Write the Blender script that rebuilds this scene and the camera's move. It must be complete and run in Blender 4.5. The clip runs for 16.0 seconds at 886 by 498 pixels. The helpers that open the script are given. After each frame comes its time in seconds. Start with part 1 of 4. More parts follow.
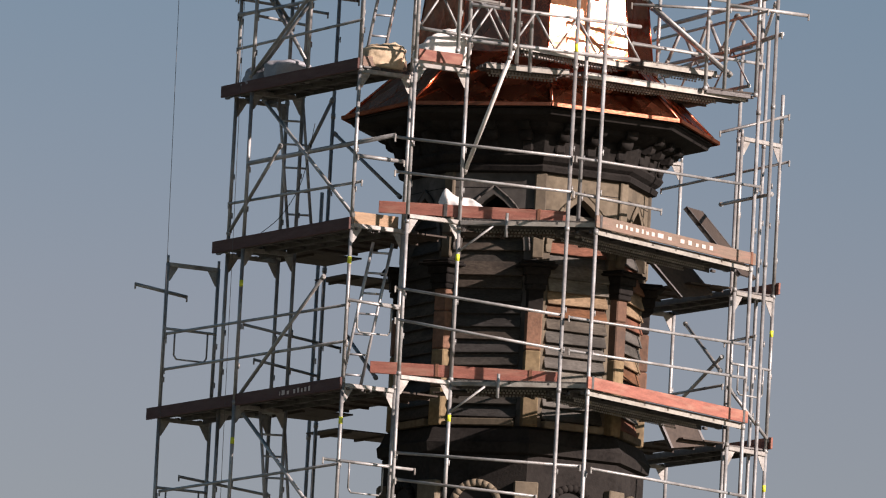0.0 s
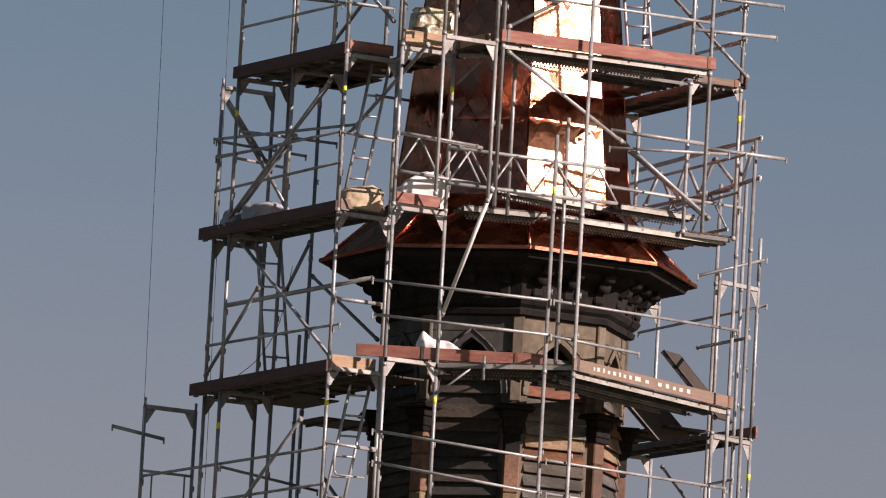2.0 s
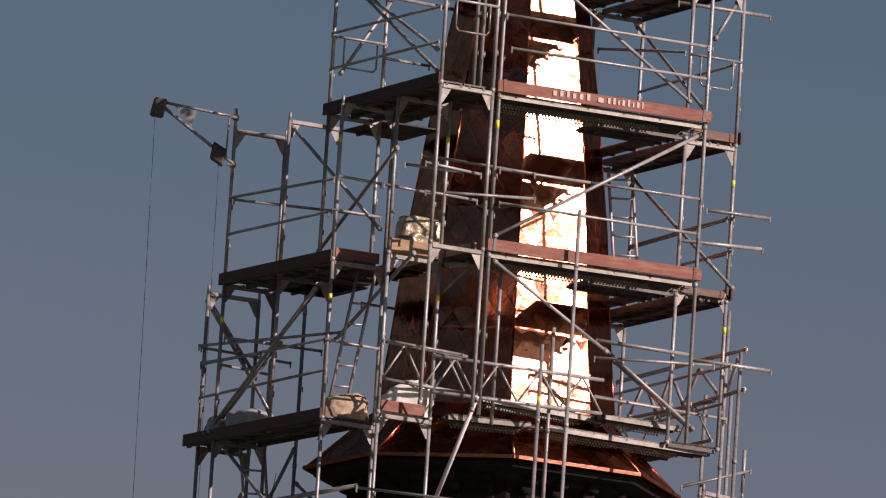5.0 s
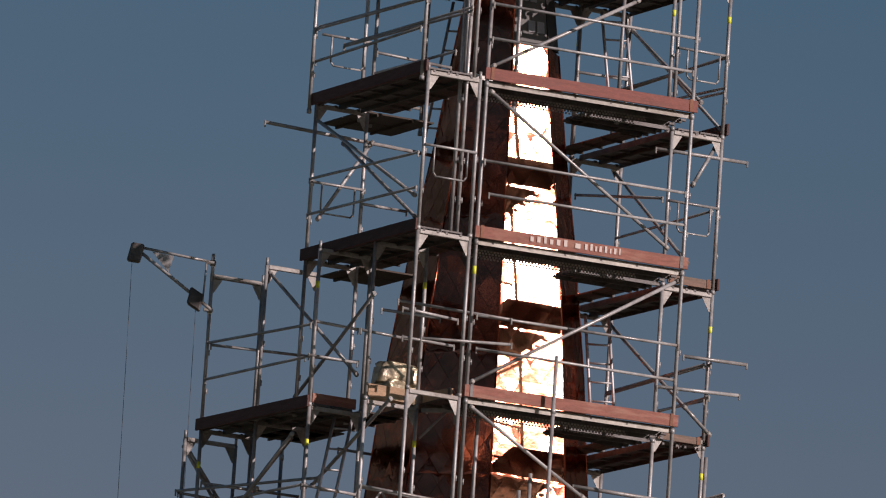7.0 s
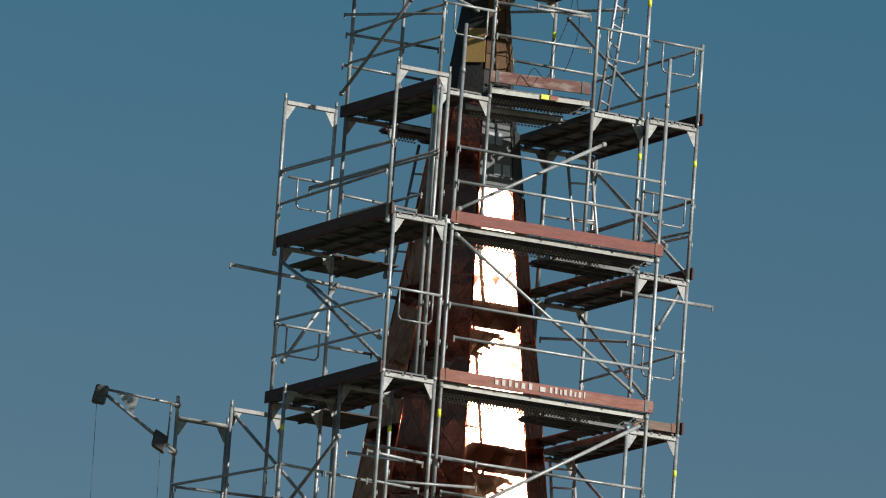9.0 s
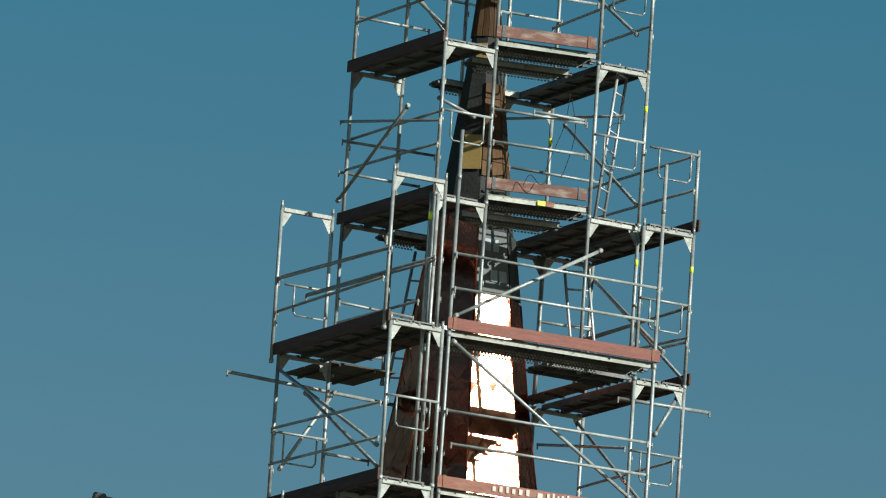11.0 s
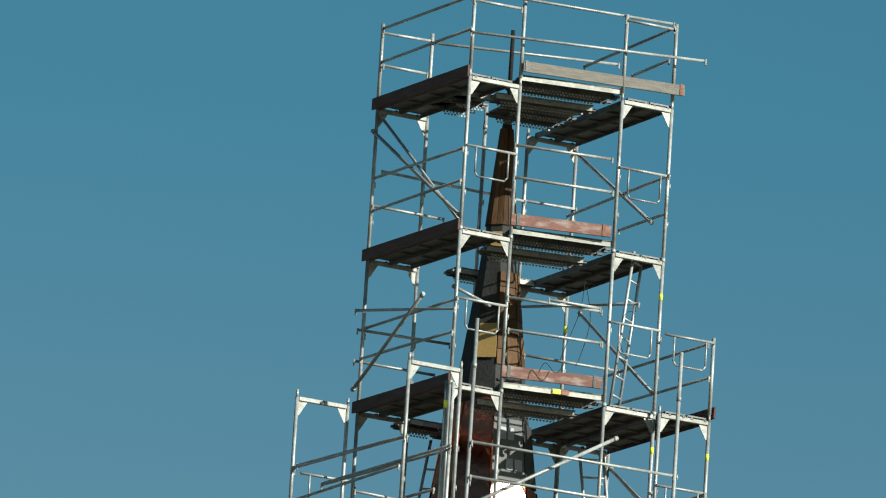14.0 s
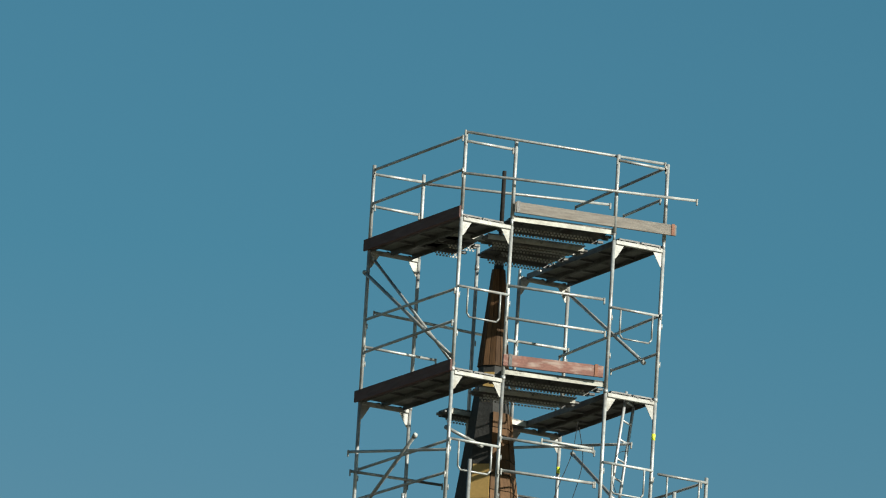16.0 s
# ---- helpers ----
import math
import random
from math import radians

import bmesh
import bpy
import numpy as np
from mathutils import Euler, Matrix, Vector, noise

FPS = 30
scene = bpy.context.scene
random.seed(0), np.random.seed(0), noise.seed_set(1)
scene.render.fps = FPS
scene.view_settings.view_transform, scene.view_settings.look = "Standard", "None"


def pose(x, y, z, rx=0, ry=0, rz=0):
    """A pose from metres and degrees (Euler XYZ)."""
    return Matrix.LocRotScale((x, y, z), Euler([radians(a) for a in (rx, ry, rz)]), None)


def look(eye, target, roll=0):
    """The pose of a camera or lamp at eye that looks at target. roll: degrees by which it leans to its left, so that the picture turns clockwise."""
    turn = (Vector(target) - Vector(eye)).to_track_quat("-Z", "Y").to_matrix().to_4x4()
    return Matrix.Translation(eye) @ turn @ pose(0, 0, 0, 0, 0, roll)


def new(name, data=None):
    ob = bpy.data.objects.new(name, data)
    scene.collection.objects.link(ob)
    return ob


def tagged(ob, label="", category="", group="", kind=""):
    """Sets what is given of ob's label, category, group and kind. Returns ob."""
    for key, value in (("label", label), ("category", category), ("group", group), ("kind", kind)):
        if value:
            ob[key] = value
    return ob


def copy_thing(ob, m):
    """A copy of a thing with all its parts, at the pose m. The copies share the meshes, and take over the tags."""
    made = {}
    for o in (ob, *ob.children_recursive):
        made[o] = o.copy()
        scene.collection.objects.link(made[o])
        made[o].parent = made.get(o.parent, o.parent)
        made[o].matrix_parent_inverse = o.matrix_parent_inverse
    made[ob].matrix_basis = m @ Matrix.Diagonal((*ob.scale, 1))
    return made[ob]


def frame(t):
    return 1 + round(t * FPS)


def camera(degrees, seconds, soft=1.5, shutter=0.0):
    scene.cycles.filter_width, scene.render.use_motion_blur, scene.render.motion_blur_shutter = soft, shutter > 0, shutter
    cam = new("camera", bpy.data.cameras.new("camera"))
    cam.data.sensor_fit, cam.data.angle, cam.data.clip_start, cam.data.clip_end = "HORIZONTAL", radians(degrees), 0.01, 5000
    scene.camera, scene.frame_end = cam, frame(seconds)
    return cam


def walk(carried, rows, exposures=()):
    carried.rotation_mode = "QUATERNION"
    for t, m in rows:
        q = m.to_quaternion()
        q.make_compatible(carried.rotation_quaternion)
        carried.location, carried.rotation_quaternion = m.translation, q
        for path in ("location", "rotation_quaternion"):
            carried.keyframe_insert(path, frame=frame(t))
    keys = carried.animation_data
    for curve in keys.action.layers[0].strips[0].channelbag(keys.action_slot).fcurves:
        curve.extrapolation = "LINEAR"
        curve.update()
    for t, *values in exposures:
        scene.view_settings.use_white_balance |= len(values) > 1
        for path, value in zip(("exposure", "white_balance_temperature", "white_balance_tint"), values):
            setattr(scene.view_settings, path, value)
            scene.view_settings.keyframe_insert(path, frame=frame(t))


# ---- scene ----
# A far, long lens on the ground: the camera stands still and tilts up along the tower.
cam = camera(5.1303, 16.0, soft=1.15)
EYE = (0.0, -123.2, 1.6)
ROWS = [
    (0.0, 0.000, 7.600, 3.100),
    (0.5, -0.052, 7.728, 2.982),
    (1.0, -0.046, 7.964, 2.944),
    (1.5, -0.064, 8.179, 2.976),
    (2.0, -0.086, 8.433, 3.223),
    (2.5, -0.115, 8.624, 3.475),
    (3.0, -0.113, 8.855, 3.597),
    (3.5, -0.114, 9.050, 3.552),
    (4.0, -0.094, 9.261, 3.591),
    (6.5, -0.140, 10.243, 3.921),
    (7.0, -0.179, 10.496, 3.861),
    (7.5, -0.216, 10.760, 3.832),
    (8.0, -0.224, 11.006, 3.857),
    (8.5, -0.268, 11.176, 3.994),
    (9.0, -0.327, 11.336, 4.035),
    (11.5, -0.312, 12.111, 3.811),
    (12.0, -0.320, 12.277, 3.727),
    (12.5, -0.261, 12.467, 3.526),
    (13.0, -0.210, 12.673, 3.567),
    (13.5, -0.158, 12.881, 3.430),
    (14.0, -0.141, 13.038, 3.675),
    (14.5, -0.147, 13.185, 3.815),
    (15.0, -0.167, 13.375, 3.758),
    (15.5, -0.149, 13.601, 3.564),
    (16.0, -0.137, 13.856, 3.420),
]


def aim(yaw, pitch, roll):
    """Heading, tilt and lean in degrees, at the fixed eye."""
    return pose(*EYE) @ pose(0, 0, 0, 0, 0, yaw) @ pose(0, 0, 0, 90 + pitch) @ pose(0, 0, 0, 0, 0, roll)


walk(cam, [(t, aim(a, b, c)) for t, a, b, c in ROWS],
     exposures=[(0.0, 0.61, 6900, 28), (4.0, -0.01, 7320, 40), (7.0, -0.32, 6820, 33), (9.0, 0.02, 6070, 8), (12.0, 0.38, 5940, -5), (13.0, 0.46, 6030, -3), (13.5, 0.57, 6100, -2), (16.0, 0.68, 6400, 2)])

# ---- world and sun ----
SUN_TO = Vector((0.779, -0.483, 0.402)).normalized()
world = bpy.data.worlds.new("sky")
scene.world = world
world.use_nodes = True
wn = world.node_tree.nodes
sky = wn.new("ShaderNodeTexSky")
sky.sky_type = "NISHITA"
sky.sun_disc = False
sky.sun_elevation = math.asin(SUN_TO.z)
sky.sun_rotation = math.atan2(SUN_TO.x, SUN_TO.y)
sky.dust_density = 1.0
# haze near the horizon clears to a deeper blue higher up
geo = wn.new("ShaderNodeTexCoord")
sep = wn.new("ShaderNodeSeparateXYZ")
haze = wn.new("ShaderNodeMapRange")
haze.inputs[1].default_value, haze.inputs[2].default_value = math.sin(radians(7.2)), math.sin(radians(13.8))
tone = wn.new("ShaderNodeMix")
tone.data_type = "RGBA"
tone.inputs[6].default_value, tone.inputs[7].default_value = (1.03, 1.0, 1.02, 1), (0.50, 1.0, 1.06, 1)
clear = wn.new("ShaderNodeMix")
clear.data_type, clear.blend_type = "RGBA", "MULTIPLY"
clear.inputs[0].default_value = 1.0
wl = world.node_tree.links
wl.new(geo.outputs["Generated"], sep.inputs[0])
wl.new(sep.outputs["Z"], haze.inputs[0])
wl.new(haze.outputs[0], tone.inputs[0])
wl.new(sky.outputs[0], clear.inputs[6])
wl.new(tone.outputs[2], clear.inputs[7])
# and darkens towards the zenith
zen = wn.new("ShaderNodeMapRange")
zen.inputs[1].default_value, zen.inputs[2].default_value = math.sin(radians(15)), math.sin(radians(45))
zen.inputs[3].default_value, zen.inputs[4].default_value = 1.0, 0.6
deep = wn.new("ShaderNodeVectorMath")
deep.operation = "SCALE"
wl.new(sep.outputs["Z"], zen.inputs[0])
wl.new(clear.outputs[2], deep.inputs[0])
wl.new(zen.outputs[0], deep.inputs["Scale"])
wl.new(deep.outputs[0], wn["Background"].inputs[0])
wn["Background"].inputs[1].default_value = 0.045
sun = new("sun", bpy.data.lights.new("sun", "SUN"))
sun.data.energy, sun.data.angle, sun.data.color = 5.0, radians(0.53), (1.0, 0.94, 0.86)
sun.matrix_world = look(SUN_TO * 200, (0, 0, 0))


# ---- materials ----
def mat(name, base, rough=0.6, metal=0.0, var=0.25, scale=6.0, bump=0.0, bscale=40.0, stain=None, stain_amt=0.0, stain_scale=2.0, stretch=(1, 1, 1), rand=0.0, rvar=0.0, palette=()):
    """Base colour varied at two scales, with stains, relief and a change from piece to piece."""
    m = bpy.data.materials.new(name)
    m.use_nodes = True
    nt = m.node_tree
    N, L = nt.nodes, nt.links
    b = N["Principled BSDF"]
    b.inputs["Roughness"].default_value, b.inputs["Metallic"].default_value = rough, metal
    co = N.new("ShaderNodeTexCoord")
    mp = N.new("ShaderNodeMapping")
    mp.inputs["Scale"].default_value = stretch
    L.new(co.outputs["Object"], mp.inputs[0])
    info = N.new("ShaderNodeObjectInfo")
    add = N.new("ShaderNodeVectorMath")
    add.operation = "MULTIPLY_ADD"
    L.new(info.outputs["Random"], add.inputs[0])
    add.inputs[1].default_value = (37, 53, 71)
    L.new(mp.outputs[0], add.inputs[2])
    n1 = N.new("ShaderNodeTexNoise")
    n1.inputs["Scale"].default_value, n1.inputs["Detail"].default_value = scale, 6
    L.new(add.outputs[0], n1.inputs["Vector"])
    n2 = N.new("ShaderNodeTexNoise")
    n2.inputs["Scale"].default_value, n2.inputs["Detail"].default_value = scale * 7, 4
    L.new(add.outputs[0], n2.inputs["Vector"])
    mix = N.new("ShaderNodeMath")
    mix.operation = "ADD"
    L.new(n1.outputs[0], mix.inputs[0])
    L.new(n2.outputs[0], mix.inputs[1])
    rng = N.new("ShaderNodeMapRange")
    rng.inputs[1].default_value, rng.inputs[2].default_value = 0.7, 1.3
    rng.inputs[3].default_value, rng.inputs[4].default_value = 1 - var, 1 + var
    L.new(mix.outputs[0], rng.inputs[0])
    rr = N.new("ShaderNodeMapRange")
    rr.inputs[3].default_value, rr.inputs[4].default_value = 1 - rand, 1 + rand
    L.new(info.outputs["Random"], rr.inputs[0])
    mul = N.new("ShaderNodeMath")
    mul.operation = "MULTIPLY"
    L.new(rng.outputs[0], mul.inputs[0])
    L.new(rr.outputs[0], mul.inputs[1])
    col = N.new("ShaderNodeVectorMath")
    col.operation = "SCALE"
    col.inputs[0].default_value = base
    if palette:
        pick = N.new("ShaderNodeValToRGB")
        pick.color_ramp.interpolation = "CONSTANT"
        while len(pick.color_ramp.elements) < len(palette):
            pick.color_ramp.elements.new(0.5)
        for i, tone_ in enumerate(palette):
            pick.color_ramp.elements[i].position = i / len(palette)
        for i, tone_ in enumerate(palette):
            pick.color_ramp.elements[i].color = (*tone_, 1)
        L.new(info.outputs["Random"], pick.inputs[0])
        L.new(pick.outputs[0], col.inputs[0])
    L.new(mul.outputs[0], col.inputs["Scale"])
    out = col.outputs[0]
    if stain:
        n3 = N.new("ShaderNodeTexNoise")
        n3.inputs["Scale"].default_value, n3.inputs["Detail"].default_value = stain_scale, 8
        L.new(add.outputs[0], n3.inputs["Vector"])
        r3 = N.new("ShaderNodeMapRange")
        r3.inputs[1].default_value, r3.inputs[2].default_value = 0.48, 0.68
        r3.inputs[4].default_value = stain_amt
        L.new(n3.outputs[0], r3.inputs[0])
        mx = N.new("ShaderNodeMix")
        mx.data_type = "RGBA"
        L.new(r3.outputs[0], mx.inputs[0])
        L.new(out, mx.inputs[6])
        mx.inputs[7].default_value = (*stain, 1)
        out = mx.outputs[2]
    L.new(out, b.inputs["Base Color"])
    if rvar:
        r4 = N.new("ShaderNodeMapRange")
        r4.inputs[1].default_value, r4.inputs[2].default_value = 0.3, 0.7
        r4.inputs[3].default_value, r4.inputs[4].default_value = rough - rvar, rough + rvar
        L.new(n1.outputs[0], r4.inputs[0])
        L.new(r4.outputs[0], b.inputs["Roughness"])
    if bump:
        n5 = N.new("ShaderNodeTexNoise")
        n5.inputs["Scale"].default_value, n5.inputs["Detail"].default_value = bscale, 5
        L.new(add.outputs[0], n5.inputs["Vector"])
        bp = N.new("ShaderNodeBump")
        bp.inputs["Strength"].default_value, bp.inputs["Distance"].default_value = bump, 0.02
        L.new(n5.outputs[0], bp.inputs["Height"])
        L.new(bp.outputs[0], b.inputs["Normal"])
    return m


M_STEEL = mat("galvanised_steel", (0.34, 0.345, 0.335), 0.40, 0.22, 0.28, 3.0, 0.15, 60, (0.15, 0.12, 0.10), 0.5, 4.0, rand=0.2, rvar=0.12)
# galvanised steel, darkened in colour for the shade on deck undersides
M_STEELD = mat("shaded_deck_steel", (0.105, 0.10, 0.095), 0.55, 0.25, 0.35, 4.0, 0.2, 50, (0.05, 0.04, 0.035), 0.7, 3.0, rand=0.2)
M_YELLOW = mat("yellow_sticker", (0.75, 0.80, 0.05), 0.5, 0, 0.08)
M_PLATE = mat("dull_steel_plate", (0.31, 0.30, 0.275), 0.55, 0.12, 0.28, 4.0, 0.15, 60, (0.13, 0.105, 0.08), 0.55, 5.0, rand=0.18)
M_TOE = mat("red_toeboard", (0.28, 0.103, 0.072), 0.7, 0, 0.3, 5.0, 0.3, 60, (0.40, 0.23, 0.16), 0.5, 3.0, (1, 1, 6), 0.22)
# worn channel steel, paled in colour as if sunlit
M_CHAN = mat("worn_sunlit_channel", (0.38, 0.365, 0.32), 0.6, 0.05, 0.25, 3.0, 0.15, 50, (0.20, 0.17, 0.13), 0.5, 4.0, rand=0.2)
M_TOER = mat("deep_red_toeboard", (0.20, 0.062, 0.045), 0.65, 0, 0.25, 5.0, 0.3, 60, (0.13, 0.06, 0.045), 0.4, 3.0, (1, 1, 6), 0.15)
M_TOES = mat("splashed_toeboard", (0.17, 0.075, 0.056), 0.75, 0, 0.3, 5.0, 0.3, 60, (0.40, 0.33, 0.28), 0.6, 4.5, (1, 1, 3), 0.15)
# toeboard red darkened in colour for boards turned from the sun
M_TOESHADE = mat("shaded_red_toeboard", (0.085, 0.036, 0.030), 0.75, 0, 0.3, 5.0, 0.3, 60, (0.13, 0.08, 0.065), 0.4, 3.0, (1, 1, 6), 0.25)
M_TOEL = mat("raw_plank", (0.46, 0.30, 0.18), 0.75, 0, 0.25, 5.0, 0.3, 60, (0.25, 0.17, 0.11), 0.5, 3.0, (1, 1, 8), 0.15)
M_TOEP = mat("tan_board", (0.19, 0.135, 0.10), 0.75, 0, 0.2, 5.0, 0.3, 60, (0.3, 0.16, 0.12), 0.5, 3.0, (1, 1, 8), 0.1)
M_PLANKG = mat("weathered_plank", (0.20, 0.175, 0.15), 0.8, 0, 0.3, 5.0, 0.3, 60, (0.13, 0.10, 0.08), 0.5, 3.0, (1, 1, 8), 0.12)
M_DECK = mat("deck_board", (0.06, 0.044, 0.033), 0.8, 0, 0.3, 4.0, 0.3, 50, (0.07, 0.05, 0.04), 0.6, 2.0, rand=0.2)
M_COPPER = mat("new_copper", (0.55, 0.155, 0.088), 0.18, 1.0, 0.18, 3.0, 0.42, 4.2, (0.30, 0.07, 0.032), 0.45, 2.2, rand=0.08, rvar=0.06)
M_COPPERB = mat("brushed_copper", (0.52, 0.20, 0.11), 0.27, 1.0, 0.3, 3.0, 0.85, 5.0, (0.20, 0.07, 0.04), 0.65, 3.0, rand=0.3, rvar=0.1)
M_COPPERD = mat("brown_copper", (0.26, 0.10, 0.06), 0.45, 0.9, 0.25, 6.0, 0.3, 20)
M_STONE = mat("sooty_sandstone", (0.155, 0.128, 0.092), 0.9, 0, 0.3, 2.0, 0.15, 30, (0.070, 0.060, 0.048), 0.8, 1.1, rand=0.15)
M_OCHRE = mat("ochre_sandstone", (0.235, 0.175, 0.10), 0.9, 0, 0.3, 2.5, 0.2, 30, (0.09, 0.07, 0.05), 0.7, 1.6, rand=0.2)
# soot grey, deepened in colour for walls turned from the sun
M_SOOTSHADE = mat("shaded_sooty_ashlar", (0.115, 0.108, 0.098), 0.85, 0, 0.3, 1.6, 0.12, 30, (0.045, 0.041, 0.037), 0.8, 1.2, rand=0.2)
# black crust, blackened further in place of the shadow on the cornice
M_STONED = mat("black_crusted_shade_stone", (0.019, 0.017, 0.0155), 0.9, 0, 0.4, 3.0, 0.3, 30, (0.028, 0.025, 0.022), 0.6, 1.5, rand=0.2)
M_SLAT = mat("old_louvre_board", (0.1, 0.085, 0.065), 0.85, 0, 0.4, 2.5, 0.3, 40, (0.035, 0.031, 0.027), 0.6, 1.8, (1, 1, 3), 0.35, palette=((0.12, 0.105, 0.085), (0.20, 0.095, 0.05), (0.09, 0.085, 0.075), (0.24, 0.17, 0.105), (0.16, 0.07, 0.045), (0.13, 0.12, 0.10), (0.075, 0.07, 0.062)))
# grey louvre boards, palette darkened to stand for the shade of their bays
M_SLATD = mat("shaded_grey_louvre_board", (0.05, 0.048, 0.043), 0.85, 0, 0.4, 2.5, 0.3, 40, (0.025, 0.023, 0.021), 0.6, 1.8, (1, 1, 3), 0.35, palette=((0.055, 0.052, 0.047), (0.07, 0.064, 0.055), (0.045, 0.043, 0.04), (0.06, 0.05, 0.04)))
M_FELT = mat("black_felt", (0.040, 0.039, 0.037), 0.7, 0, 0.3, 4.0, 0.3, 30, rand=0.1)
M_MEMB = mat("grey_membrane", (0.105, 0.105, 0.10), 0.7, 0, 0.15, 3.0, 0.2, 20)
M_BOARD = mat("roof_board", (0.095, 0.052, 0.026), 0.75, 0, 0.35, 4.0, 0.3, 40, (0.025, 0.016, 0.010), 0.6, 2.0, (1, 1, 0.2), 0.4)
M_PLY = mat("yellow_plywood", (0.38, 0.24, 0.075), 0.7, 0, 0.12, 4.0, 0.1, 40)
M_SHEET = mat("white_sheeting", (0.75, 0.73, 0.69), 0.45, 0, 0.08, 6.0, 0.4, 9.0)
M_SACK = mat("beige_sack", (0.58, 0.46, 0.31), 0.8, 0, 0.2, 6.0, 0.4, 14.0, (0.3, 0.2, 0.12), 0.4)
M_FOIL = mat("cream_foil_wrap", (0.50, 0.42, 0.28), 0.32, 0.35, 0.35, 4.0, 1.0, 7.0, (0.07, 0.06, 0.045), 0.85, 3.0)
M_GREYS = mat("grey_sheeting", (0.30, 0.31, 0.33), 0.6, 0, 0.15, 6.0, 0.4, 9.0)
M_RUST = mat("rusty_steel", (0.22, 0.10, 0.06), 0.75, 0.3, 0.3, 8.0, 0.2, 50)
M_ALU = mat("aluminium", (0.45, 0.45, 0.45), 0.5, 0.5, 0.1, 5.0, rand=0.08)
M_PALE = mat("pale_paint", (0.78, 0.76, 0.71), 0.5, 0, 0.1, 5.0, 0.1, 40, (0.45, 0.42, 0.38), 0.4, 4.0)
M_PIER = mat("red_sandstone", (0.165, 0.088, 0.055), 0.9, 0, 0.3, 3.0, 0.3, 35, (0.05, 0.04, 0.032), 0.8, 1.3, rand=0.25)
M_LETTER = mat("white_letter_paint", (0.58, 0.50, 0.45), 0.7, 0, 0.1)
# near-black that paints the shade of recesses; also colours the cables
M_DARKIN = mat("recess_shade_and_cord_black", (0.02, 0.018, 0.016), 0.95, 0, 0.2)
M_GRASS = mat("ground_turf", (0.10, 0.105, 0.065), 0.95, 0, 0.35, 0.3, 0.4, 3.0, (0.17, 0.155, 0.13), 0.7, 0.02)
M_ROPE = mat("grey_rope", (0.10, 0.10, 0.10), 0.9)

for m_, tint in ((M_COPPER, (0.60, 0.40, 0.36, 1)), (M_COPPERB, (0.62, 0.42, 0.38, 1)), (M_COPPERD, (0.4, 0.28, 0.25, 1))):
    m_.node_tree.nodes["Principled BSDF"].inputs["Specular Tint"].default_value = tint

for m_ in (M_STONED, M_SLAT, M_SLATD, M_STONE, M_OCHRE, M_SOOTSHADE, M_BOARD, M_FELT):
    m_.node_tree.nodes["Principled BSDF"].inputs["Specular IOR Level"].default_value = 0.12

# ---- building blocks ----
TH = radians(28)
D1 = Vector((math.cos(TH), math.sin(TH), 0))
D2 = Vector((-math.sin(TH), math.cos(TH), 0))
AX, AY = 1.03, 0.6
UP = Vector((0, 0, 1))


def part(name, bm, material, parent=None, label="", smooth=False):
    me = bpy.data.meshes.new(name)
    bm.to_mesh(me)
    bm.free()
    if smooth:
        me.polygons.foreach_set("use_smooth", [True] * len(me.polygons))
    me.materials.append(material)
    ob = new(name, me)
    if parent:
        ob.parent = parent
    if label:
        tagged(ob, label)
    return ob


def thing(name, label, category, group="", kind="", at=(0, 0, 0)):
    e = new(name)
    e.empty_display_size = 0.1
    e.location = at
    return tagged(e, label, category, group, kind)


def tube(bm, a, b, r=0.024, n=8, r2=None):
    """A closed round bar from a to b."""
    a, b = Vector(a), Vector(b)
    w = b - a
    q = w.to_track_quat("Z", "Y").to_matrix()
    r2 = r if r2 is None else r2
    lo, hi = [], []
    for i in range(n):
        c = Vector((math.cos(math.tau * i / n), math.sin(math.tau * i / n), 0))
        lo.append(bm.verts.new(a + q @ (c * r)))
        hi.append(bm.verts.new(b + q @ (c * r2)))
    for i in range(n):
        f = bm.faces.new((lo[i], lo[(i + 1) % n], hi[(i + 1) % n], hi[i]))
        f.smooth = True
    bm.faces.new(lo[::-1])
    bm.faces.new(hi)


def block(bm, o, ux, uy, uz, bevel=0.0):
    """A box from the corner o along three edge vectors, with an optional bevel."""
    o, ux, uy, uz = Vector(o), Vector(ux), Vector(uy), Vector(uz)
    v = [bm.verts.new(o + ux * i + uy * j + uz * k) for k in (0, 1) for j in (0, 1) for i in (0, 1)]
    fs = [bm.faces.new([v[i] for i in f]) for f in ((0, 2, 3, 1), (4, 5, 7, 6), (0, 1, 5, 4), (2, 6, 7, 3), (0, 4, 6, 2), (1, 3, 7, 5))]
    if bevel:
        es = list({e for f in fs for e in f.edges})
        bmesh.ops.bevel(bm, geom=es, offset=bevel, segments=1, affect="EDGES")


def plate(bm, pts, thick):
    """A flat plate from an outline, thickened along the vector thick."""
    t = Vector(thick)
    lo = [bm.verts.new(Vector(p)) for p in pts]
    hi = [bm.verts.new(Vector(p) + t) for p in pts]
    bm.faces.new(lo[::-1])
    bm.faces.new(hi)
    n = len(pts)
    for i in range(n):
        bm.faces.new((lo[i], lo[(i + 1) % n], hi[(i + 1) % n], hi[i]))


def polytube(bm, pts, r, n=6):
    for a, b in zip(pts, pts[1:]):
        tube(bm, a, b, r, n)


def P(pt, z):
    return Vector((pt[0], pt[1], z))


def off(pt, a=0.0, b=0.0):
    """The plan point moved a metres along the front and b metres to the back."""
    v = Vector((pt[0], pt[1], 0)) + D1 * a + D2 * b
    return (v.x, v.y)


# ---- ground and tower ----
CORNER0 = radians(-84.5)


